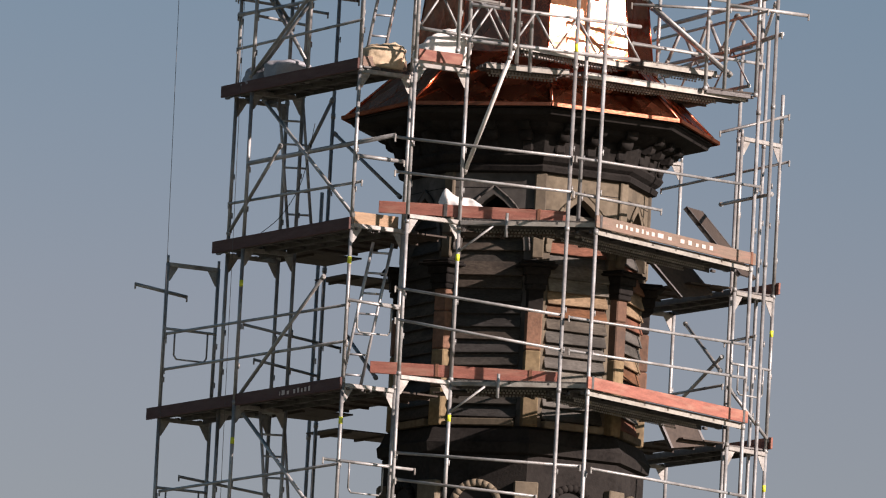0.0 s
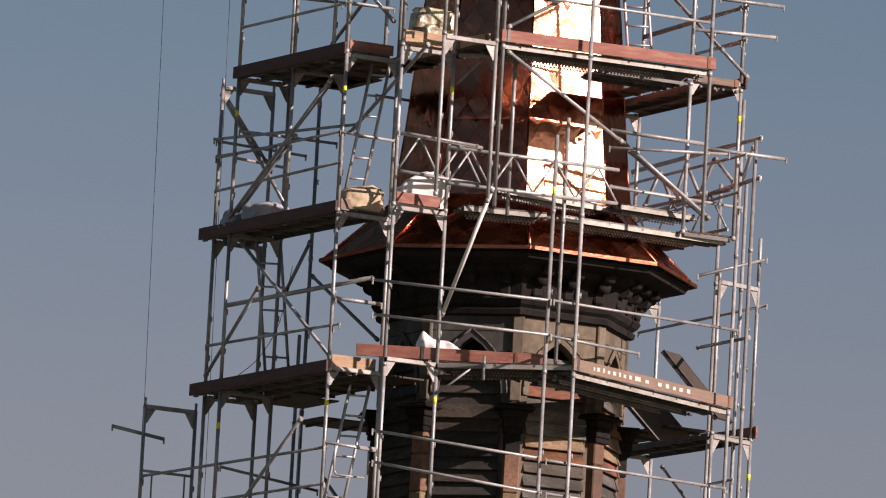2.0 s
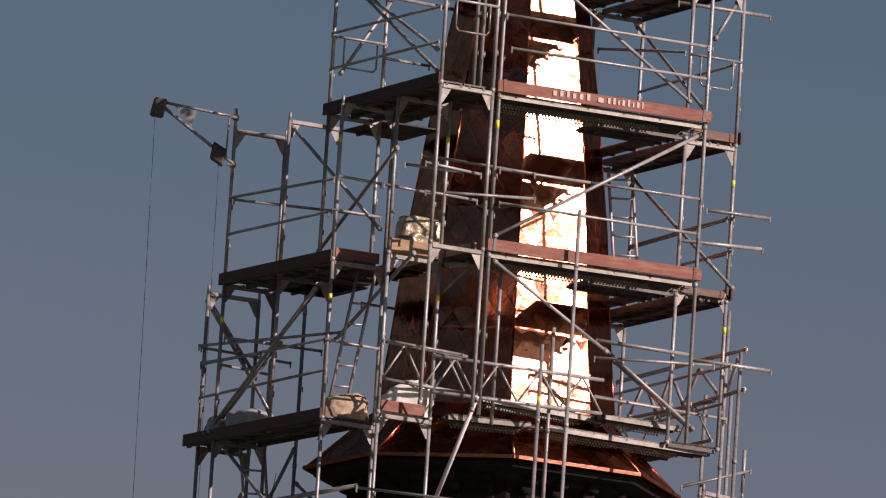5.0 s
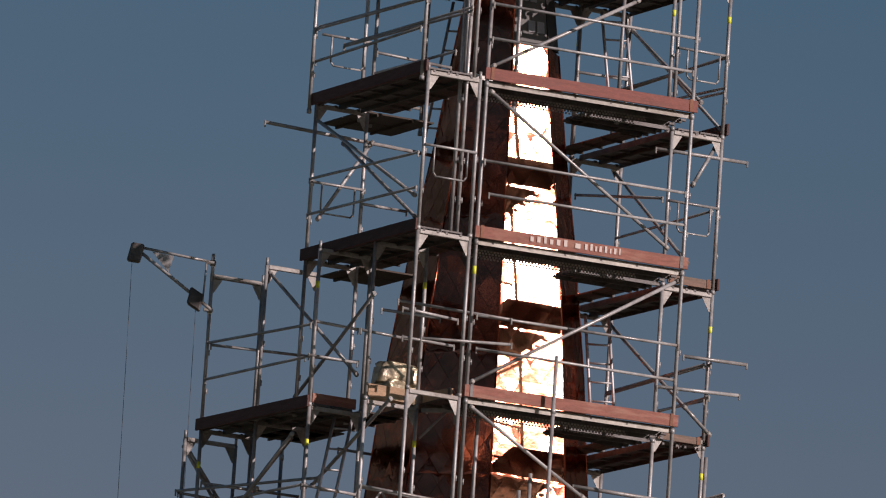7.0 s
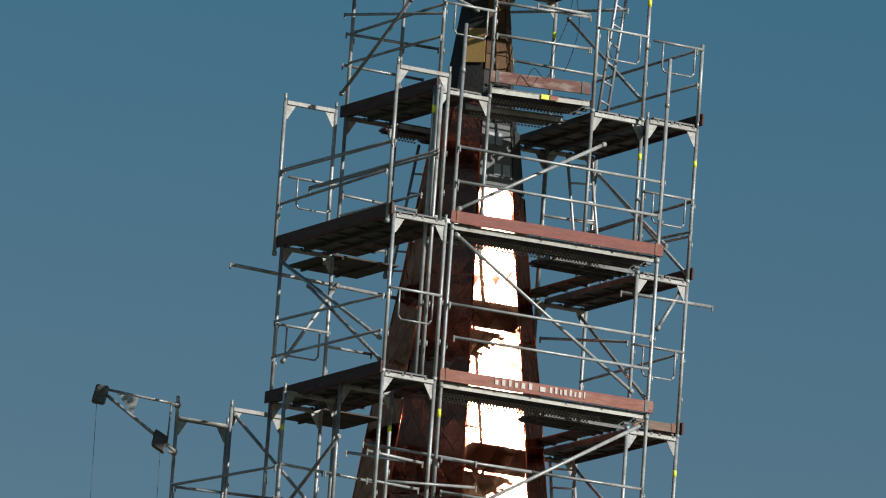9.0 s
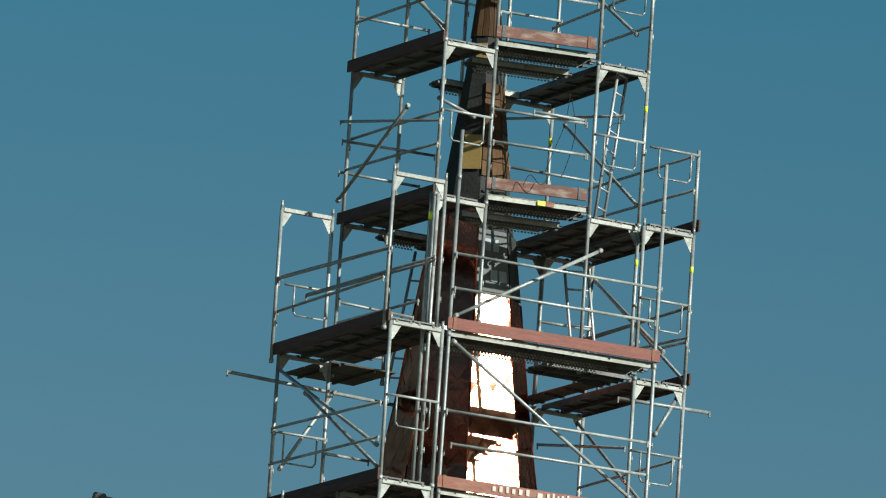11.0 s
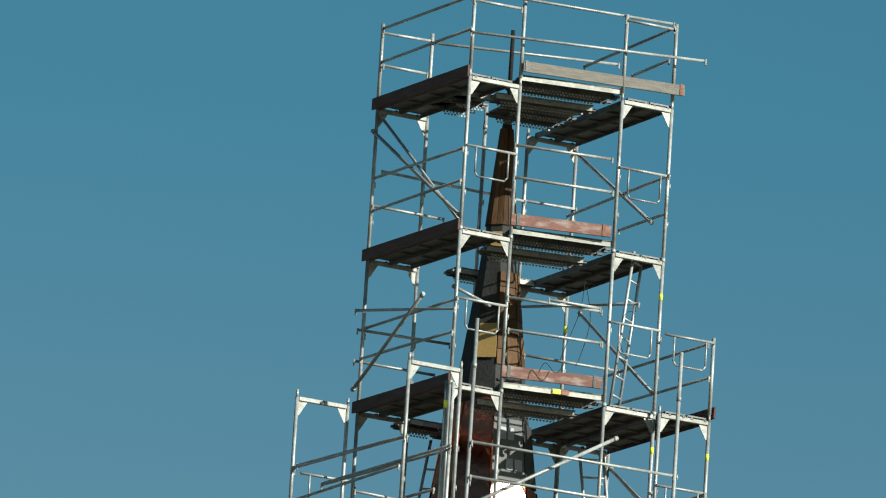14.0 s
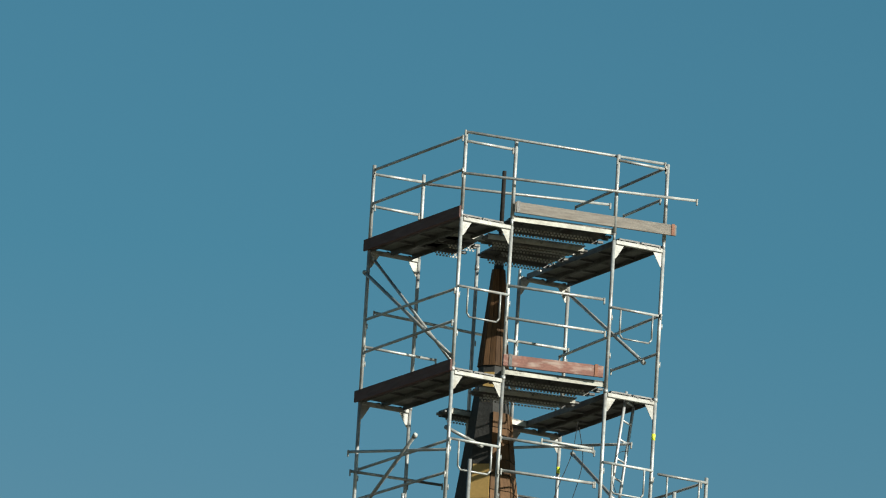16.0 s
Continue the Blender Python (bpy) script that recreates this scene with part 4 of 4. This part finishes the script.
brace((-2.40, 0.64), 15.89, (-1.53, -1.71), 14.59)
brace((-1.16, 1.54), 17.06, (-0.75, 0.54), 16.42)
brace((0.75, -3.12), 20.20, (0.21, -2.12), 18.71, mat_=M_PALE,r=0.027)
brace((2.48, 1.56), 21.50, (3.47, -0.71), 20.32)
brace((3.52, 2.34), 19.12, (4.10, 0.14), 18.98)
brace((3.20, 4.61), 17.85, (3.63, 2.34), 16.97)
brace((3.18, 4.61), 16.83, (3.64, 2.34), 17.16)
brace((3.73, 2.34), 16.78, (4.32, 2.85), 16.14)
brace((-1.80, -0.29), 23.94, (-0.58, -1.37), 22.49)
brace((-1.36, 0.05), 22.40, (-0.43, -3.12), 23.24)
brace((-2.73, 1.37), 21.93, (-2.11, 1.84), 21.10)
brace((-2.11, 1.84), 21.10, (-1.36, 0.05), 21.89)
brace((0.81, -2.86), 22.24, (3.36, -1.66), 23.93)
brace((2.58, 1.56), 23.89, (3.18, -0.71), 22.84)
brace((0.83, -2.86), 21.96, (2.34, -1.86), 21.05)
brace((3.52, -0.71), 22.51, (3.90, -0.37), 22.20)
brace((-1.07, 0.05), 21.29, (-0.14, -3.12), 21.94)
brace((-1.33, -0.86), 25.82, (-0.01, -3.46), 24.43)
brace((-0.97, -0.52), 25.60, (0.01, -3.46), 24.16)
brace((0.82, -2.86), 25.94, (3.19, -1.66), 24.31)
brace((0.82, -2.86), 26.23, (2.64, -1.66), 27.46)
brace((2.64, 1.90), 27.82, (3.84, -0.37), 26.08)
brace((3.46, -0.71), 25.31, (3.75, -0.37), 25.92)
brace((2.59, 1.90), 23.95, (3.90, -0.37), 22.20)
brace((2.51, 1.90), 25.96, (3.48, -0.37), 24.38)
brace((-0.59, -0.52), 25.65, (-1.23, -0.86), 24.52)
brace((-0.74, 0.39), 28.29, (0.09, -1.66), 29.16)
brace((2.12, 1.68), 29.79, (3.08, -0.57), 28.29)
brace((2.63, 1.90), 27.82, (3.53, -0.37), 26.46)
brace((-0.70, 0.39), 31.72, (0.49, -1.66), 30.19)
brace((-0.60, 0.39), 31.91, (0.51, -1.66), 30.09, r=0.02)
brace((1.91, 1.68), 31.95, (2.94, -0.57), 30.51)
brace((0.45, -1.66), 29.28, (0.94, -1.32), 29.13)
brace((2.20, -1.16), 21.30, (3.50, -0.71), 20.33)
brace((2.74, 2.64), 20.93, (2.92, 2.44), 21.39)
brace((2.92, 2.44), 21.39, (3.09, 2.04), 20.93)
brace((3.09, 2.04), 20.93, (3.24, 1.74), 21.40)
brace((3.24, 1.74), 21.40, (3.41, 1.34), 20.95)
brace((3.41, 1.34), 20.95, (3.57, 0.84), 21.35)
brace((3.57, 0.84), 21.35, (3.82, 0.34), 20.96)
brace((3.90, 0.24), 20.95, (4.02, -0.37), 21.34)
brace((-2.75, 1.37), 21.91, (-1.91, 2.04), 20.70)
brace((-2.55, 0.64), 20.18, (-1.33, -1.71), 21.66)

# ---- scaffold: further uprights and end guards ----
PA = (-2.73, 1.33)
frames(PA, 0, 22)
pole((-1.50, 2.40), 0, 22.6)
for a in (2.32, 4.32):
    for b in (1.53, 2.41):
        pole(off(A1, a, b), 0, 19.2 if b > 2 else 18.03)
pole((0.75, 0.95), 28, 32.3)
pole(A1, 23.9, 24.27)
pole((0.45, -3.05), 24, 27.75, 27.4)
pole((0.53, -3.0), 24, 27.75)
pole((4.04, -0.45), 0, 21.4)
pole(R0R, 20.1, 20.65)
pole((3.72, 2.6), 0, 21.3)
pole((4.06, 3.0), 0, 21.4)
pole(rt(R1), 28.1, 29.1)
pole((0.95, -2.2), 20, 22.2)
pole((1.65, -2.0), 18, 21.3)
for p, z in ((F1, 17.15), (F1, 15.1), (S1, 17.1), (S1, 15.1), (S3, 25.07), (R1, 27.07), (R1, 25.1), (S4, 31.1), (S4, 29.12), (R2, 31.12), (R2, 29.1), (R1, 29.03), (S3B, 26.9), (S3B, 25.0)):
    end_guard(off(p, 0, -0.03), z)

for z in (15.05, 17.07):
    end_guard((R0[0], R0[1] - 0.03), z, 45.0)

# front lattice girder over the eaves
def girder(a, b, z0, z1, n, name="lattice_girder"):
    """Two chords with a zigzag of thin web tubes."""
    A0, B0, A1_, B1_ = P(a, z0[0]), P(b, z0[1]), P(a, z1[0]), P(b, z1[1])
    t = thing(name, "steel lattice girder with two chords and zigzag webs", "lattice girder", "lattice girders")
    for q0, q1 in ((A0, B0), (A1_, B1_)):
        bm = bmesh.new()
        tube(bm, q0, q1, 0.024, 8)
        part("chord", bm, M_STEEL, t)
    for i in range(n):
        f0, f1 = i / n, (i + 1) / n
        lo, hi = A0.lerp(B0, f0), A1_.lerp(B1_, f1)
        if i % 2:
            lo, hi = A1_.lerp(B1_, f0), A0.lerp(B0, f1)
        bm = bmesh.new()
        tube(bm, lo, hi, 0.014, 6)
        part("web", bm, M_STEEL, t)


girder((0.19, -2.95), (2.31, -1.75), (20.25, 20.3), (20.70, 20.72), 8)
girder((-0.44, -2.45), (0.60, -2.0), (20.45, 20.4), (20.92, 20.86), 4)
girder((3.75, 0.2), (2.40, 2.7), (20.35, 20.35), (20.85, 20.85), 6)



def console(pt, z, reach, along):
    """A side bracket: an arm, an upright end stub and a thin stay from below."""
    t = thing("console_bracket", "galvanised steel side bracket carrying a deck end", "scaffold bracket", "console brackets")
    d = Vector((along[0], along[1], 0)).normalized()
    A = P(pt, z - 0.02)
    B = A + d * reach
    bm = bmesh.new()
    block(bm, A - UP * 0.025, B - A, Vector((-d.y, d.x, 0)) * 0.045, UP * 0.055, 0.006)
    part("arm", bm, M_PLATE, t)
    bm = bmesh.new()
    tube(bm, B - UP * 0.17, B + UP * 0.13, 0.02, 8)
    part("stub", bm, M_STEEL, t)
    bm = bmesh.new()
    tube(bm, A - UP * 0.36, A + d * reach * 0.72 - UP * 0.03, 0.014, 6)
    part("stay", bm, M_STEEL, t)


for z in (16, 18):
    console((0.19, -2.21), z + 0.10, 0.60, (1.0, -0.28))
console((0.24, -2.15), 22, 0.45, (1.0, -0.3))

# ---- ladders ----
ladder((2.60, 0.6), 22.1, (2.40, 0.6), 23.8, (0.15, 0, 0), 7)
ladder((2.60, 0.6), 26.1, (2.36, 0.6), 27.75, (0.15, 0.0, 0), 7)
ladder((2.60, -0.55), 28.1, (2.79, -0.55), 30.1, (0.06, 0.13, 0), 8)
ladder((-1.05, -1.30), 16.1, (-0.75, -1.30), 17.9, (0.12, 0.02, 0), 7)
ladder((-1.00, -1.30), 20.1, (-0.72, -1.30), 21.95, (0.11, 0.02, 0), 7)
ladder((-1.86, 1.2), 14.2, (-2.06, 1.0), 16.1, (0.15, 0, 0), 7)
ladder((-1.80, 1.3), 18.1, (-2.05, 1.0), 20.15, (0.15, 0, 0), 7)
ladder((0.2, 1.3), 26.1, (0.45, 1.3), 27.9, (0.14, 0, 0), 7)

# ---- swing-arm hoist with its ropes ----
hoist = thing("rope_hoist", "small steel swing-arm hoist on a scaffold post", "hoist")
bm = bmesh.new()
tube(bm, (-2.50, 0.56, 24.15), (-3.56, 0.56, 24.30), 0.018, 8)
part("arm", bm, M_STEEL, hoist)
bm = bmesh.new()
tube(bm, (-2.50, 0.56, 23.54), (-3.50, 0.56, 24.26), 0.022, 8)
part("strut", bm, M_STEEL, hoist)
bm = bmesh.new()
tube(bm, (-2.60, 0.56, 24.17), (-2.62, 0.56, 23.62), 0.012, 8)
part("drop_tube", bm, M_STEEL, hoist)
for z in (24.15, 23.54):
    bm = bmesh.new()
    tube(bm, (-2.52, 0.60, z - 0.035), (-2.52, 0.60, z + 0.035), 0.036, 10)
    block(bm, (-2.60, 0.55, z - 0.02), (0.12, 0, 0), (0, 0.05, 0), (0, 0, 0.04), 0.006)
    part("clamp", bm, M_PLATE, hoist)
for name, o, ux, uz in (("pulley_box", (-3.62, 0.5, 24.1), (0.17, 0, -0.02), (0.05, 0, 0.24)), ("motor_box", (-2.82, 0.5, 23.60), (0.17, 0, -0.1), (0.04, 0, 0.22))):
    bm = bmesh.new()
    block(bm, o, ux, (0, 0.12, 0), uz, 0.02)
    part(name, bm, M_STEELD, hoist)
bm = bmesh.new()
plate(bm, [(-3.30, 0.55, 24.24), (-3.02, 0.55, 24.20), (-3.08, 0.55, 23.99)], (0, 0.02, 0))
bmesh.ops.recalc_face_normals(bm, faces=bm.faces)
part("stiffener", bm, M_STEEL, hoist)
for a, b in (((-3.55, 0.56, 24.12), (-3.42, 0.56, 14.0)), ((-2.70, 0.56, 23.62), (-2.62, 0.56, 14.0))):
    bm = bmesh.new()
    tube(bm, a, b, 0.0035, 5)
    part("rope", bm, M_ROPE, hoist, "thin hanging rope")


# ---- loose things on the decks ----
def heap(name, label, category, c, size, material, seed, lumps=0.25, slope=0.0, boxy=0.6):
    """A slumped bundle: a rounded block with folds."""
    rnd = random.Random(seed)
    bm = bmesh.new()
    bmesh.ops.create_icosphere(bm, subdivisions=4, radius=1.0)
    o = Vector((rnd.uniform(0, 50), rnd.uniform(0, 50), 0))
    for v in bm.verts:
        p = v.co.copy()
        q = Vector((math.copysign(abs(p.x) ** boxy, p.x), math.copysign(abs(p.y) ** boxy, p.y), math.copysign(abs(p.z) ** boxy, p.z)))
        crease = 1 - abs(noise.noise(q * 2.1 + o)) * 2
        f = 1 + lumps * noise.noise(q * 0.9 + o) + lumps * 0.35 * max(crease, 0) ** 3 - 0.12 * lumps * abs(noise.noise(q * 5.0 + o))
        v.co = Vector((q.x * size[0] * f, q.y * size[1] * f, max(q.z * f * (1 - slope * q.x), -0.75) * size[2]))
    for f in bm.faces:
        f.smooth = True
    ob = part(name, bm, material)
    ob.location = Vector(c) + Vector((0, 0, size[2] * 0.75))
    ob.rotation_euler.z = 0.3 if slope else rnd.uniform(0.2, 0.8)
    return tagged(ob, label, category)


heap("sack", "beige cloth sack lying on the scaffold deck", "sack", (-0.86, -1.45, 20.06), (0.25, 0.15, 0.18), M_SACK, 3, 0.35, -0.25)
heap("plastic_sheet", "crumpled white plastic sheeting on the deck", "plastic sheeting", (-0.17, -2.02, 20.06), (0.30, 0.16, 0.22), M_SHEET, 5, 0.45, -0.25)
heap("plastic_sheet", "grey plastic sheeting on the side deck", "plastic sheeting", (-2.42, 0.80, 20.06), (0.22, 0.2, 0.16), M_GREYS, 11)
heap("plastic_sheet", "grey plastic sheeting folded on the side deck", "plastic sheeting", (-2.06, 0.35, 20.06), (0.28, 0.2, 0.17), M_GREYS, 12)
heap("wrapped_parcel", "parcel wrapped in crumpled cream foil on the deck", "parcel", (-0.08, -2.0, 22.06), (0.27, 0.17, 0.17), M_FOIL, 44, 0.30, boxy=0.3)
heap("wrapped_parcel", "smaller parcel in cream foil lying on another", "parcel", (-0.10, -1.98, 22.30), (0.25, 0.16, 0.15), M_FOIL, 57, 0.28, 0.12, boxy=0.28)
heap("plastic_sheet", "white sheet lying on the upper deck", "plastic sheeting", (0.65, -2.5, 26.06), (0.20, 0.12, 0.07), M_SHEET, 23, 0.4)
heap("plastic_sheet", "small white sheet on the far deck", "plastic sheeting", (2.95, -0.9, 22.06), (0.15, 0.1, 0.07), M_SHEET, 25, 0.4)


def draped_sheet(c, length, height):
    """A stiff white sheet standing at one end and falling away in long folds."""
    bm = bmesh.new()
    nu, nv = 24, 8
    grid = []
    for i in range(nu + 1):
        f = i / nu
        top = height * (1.0 - 0.58 * f) if f > 0.12 else height * (0.55 + 0.45 * f / 0.12)
        row = []
        for j in range(nv + 1):
            g = j / nv
            fold = 0.03 * math.sin(9 * f + 5 * g) + 0.014 * math.sin(23 * f - 4 * g)
            row.append(bm.verts.new((length * (f + 0.10 * (1 - g)), -0.12 + 0.24 * g + fold, 0.01 + top * (0.15 + 0.85 * g) + 0.02 * math.sin(14 * f * g))))
        grid.append(row)
    for i in range(nu):
        for j in range(nv):
            f = bm.faces.new((grid[i][j], grid[i + 1][j], grid[i + 1][j + 1], grid[i][j + 1]))
            f.smooth = True
    ext = bmesh.ops.extrude_face_region(bm, geom=list(bm.faces))
    bmesh.ops.translate(bm, verts=[v for v in ext["geom"] if isinstance(v, bmesh.types.BMVert)], vec=(0, 0.012, 0))
    bmesh.ops.recalc_face_normals(bm, faces=bm.faces)
    ob = part("plastic_sheet", bm, M_SHEET)
    ob.location = c
    ob.rotation_euler.z = 0.1
    return tagged(ob, "white plastic sheet standing behind a toeboard", "plastic sheeting")


draped_sheet((-0.08, -1.86, 18.14), 0.72, 0.43)


def hatch(a, za, b, zb, w):
    """An opened deck hatch: a ribbed lid leaning from a to b."""
    t = thing("deck_hatch", "open timber and steel deck hatch leaning at a slope", "hatch", "deck hatches")
    A, B = P(a, za), P(b, zb)
    u = (B - A)
    v = Vector(w)
    n = u.cross(v).normalized()
    bm = bmesh.new()
    block(bm, A, u, v, n * 0.025)
    part("lid", bm, M_DECK, t)
    for i in range(7):
        bm = bmesh.new()
        block(bm, A + u * (0.05 + i * 0.14) - n * 0.02 , u * 0.04, v, n * 0.02)
        part("rib", bm, M_STEELD, t)
    for e in (0.0, 0.94):
        bm = bmesh.new()
        block(bm, A + v * e - n * 0.03, u, v * 0.06, n * 0.06)
        part("edge_strip", bm, M_STEELD, t)


hatch((3.05, 1.6), 18.95, (3.78, 1.6), 18.12, (0.22, 0.5, 0.02))
hatch((2.64, 2.0), 18.29, (3.06, 2.0), 17.84, (0.42, 0.3, 0.10))
hatch((2.86, 2.0), 16.24, (3.03, 2.0), 15.90, (0.46, 0.3, 0.09))

# top planks and board ends
toeboard((1.17, -1.42), (3.25, -0.67), 32.12, M_PLANKG, 0.14, "weathered grey scaffold plank set on edge", 0.0)
toeboard(off(R1, 0.05, -0.03), off(R1, 0.68, -0.03), 24, M_TOEP, 0.11, "weathered brown end toeboard", 0.0)
toeboard(off(R1, 0.05, -0.03), off(R1, 0.68, -0.03), 22, M_TOEP, 0.09, "weathered brown end toeboard", 0.0)
toeboard(off(S2, 0.76, -0.03), off(C4, -0.03, 0.3), 22, M_TOEL, 0.14, "raw timber end toeboard", 0.0)


def print_bars(a, b, z, widths, h):
    """Worn white print on a board, as plain bars."""
    A, B = P(a, z), P(b, z)
    u = (B - A)
    v = Vector((u.y, -u.x, 0)).normalized()
    t = thing("printed_mark", "worn white print on a toeboard", "print", "worn prints")
    x = 0.0
    tot = sum(w + g for w, g in widths)
    for w, g in widths:
        bm = bmesh.new()
        k = 0.75 + 0.25 * ((len(t.children) * 7) % 3) / 2
        block(bm, A + u * (x / tot) + v * 0.022, u * (w * 0.72 / tot), v * 0.003, UP * (h * k))
        part("bar", bm, M_LETTER, t)
        x += w + g


W1 = [(1, .5), (1, .5), (.8, .5), (1, .5), (1.1, .5), (1, 1.5), (1.6, .5), (.8, .4), (.7, .4), (.5, .4), (.8, .4), (.7, .4), (.5, .4), (.8, .4), (.4, .3)]
print_bars((1.44, -2.642), (2.60, -2.102), 24.105, W1, 0.082)
print_bars((2.10, -2.34), (3.40, -0.60), 18.11, W1[::-1], 0.055)
print_bars((-2.16, 0.005), (-1.51, -1.21), 16.02, W1[::-1], 0.06)


def cable(pts, r=0.0045):
    """A thin black cable hung through a few points, smoothed between them."""
    t = thing("cable", "thin black cable hanging on the scaffold", "cable", "hanging cables")
    ps = [Vector(p) for p in pts]
    fine = []
    for i in range(len(ps) - 1):
        p0, p1, p2, p3 = ps[max(i - 1, 0)], ps[i], ps[i + 1], ps[min(i + 2, len(ps) - 1)]
        for j in range(5):
            f = j / 5
            fine.append(0.5 * (2 * p1 + (p2 - p0) * f + (2 * p0 - 5 * p1 + 4 * p2 - p3) * f * f + (3 * p1 - p0 - 3 * p2 + p3) * f ** 3))
    bm = bmesh.new()
    polytube(bm, fine + [ps[-1]], r, 6)
    part("cord", bm, M_DARKIN, t)


cable([(2.13, -0.9, 29.62), (2.08, -0.95, 29.2), (1.93, -1.0, 28.75), (1.86, -1.02, 28.52)])
cable([(2.15, -0.9, 29.55), (2.22, -0.95, 29.1), (2.12, -1.0, 28.62), (2.06, -1.05, 28.48)])
cable([(2.80, -0.8, 29.30), (2.66, -0.85, 29.24), (2.60, -0.85, 28.95), (2.68, -0.85, 28.70)])
cable([(1.60, -1.40, 28.28), (1.68, -1.41, 28.42), (1.82, -1.38, 28.30), (1.92, -1.36, 28.44)])
cable([(-1.70, 0.4, 19.6), (-1.82, 0.5, 18.9), (-2.05, 0.6, 18.45), (-2.32, 0.7, 18.2)])

for name, x0, m_, label in (("tag", 1.80, M_YELLOW, "small yellow tag on a deck edge"), ("tag", 1.91, M_TOE, "small orange tag on a deck edge")):
    bm = bmesh.new()
    y0 = -1.36 + (x0 - 1.14) * 0.312
    block(bm, (x0, y0 - 0.012, 28.085), (0.10, 0.031, 0), (0, 0.004, 0), (0, 0, 0.06))
    tagged(part(name, bm, m_), label, "tag", "edge tags")
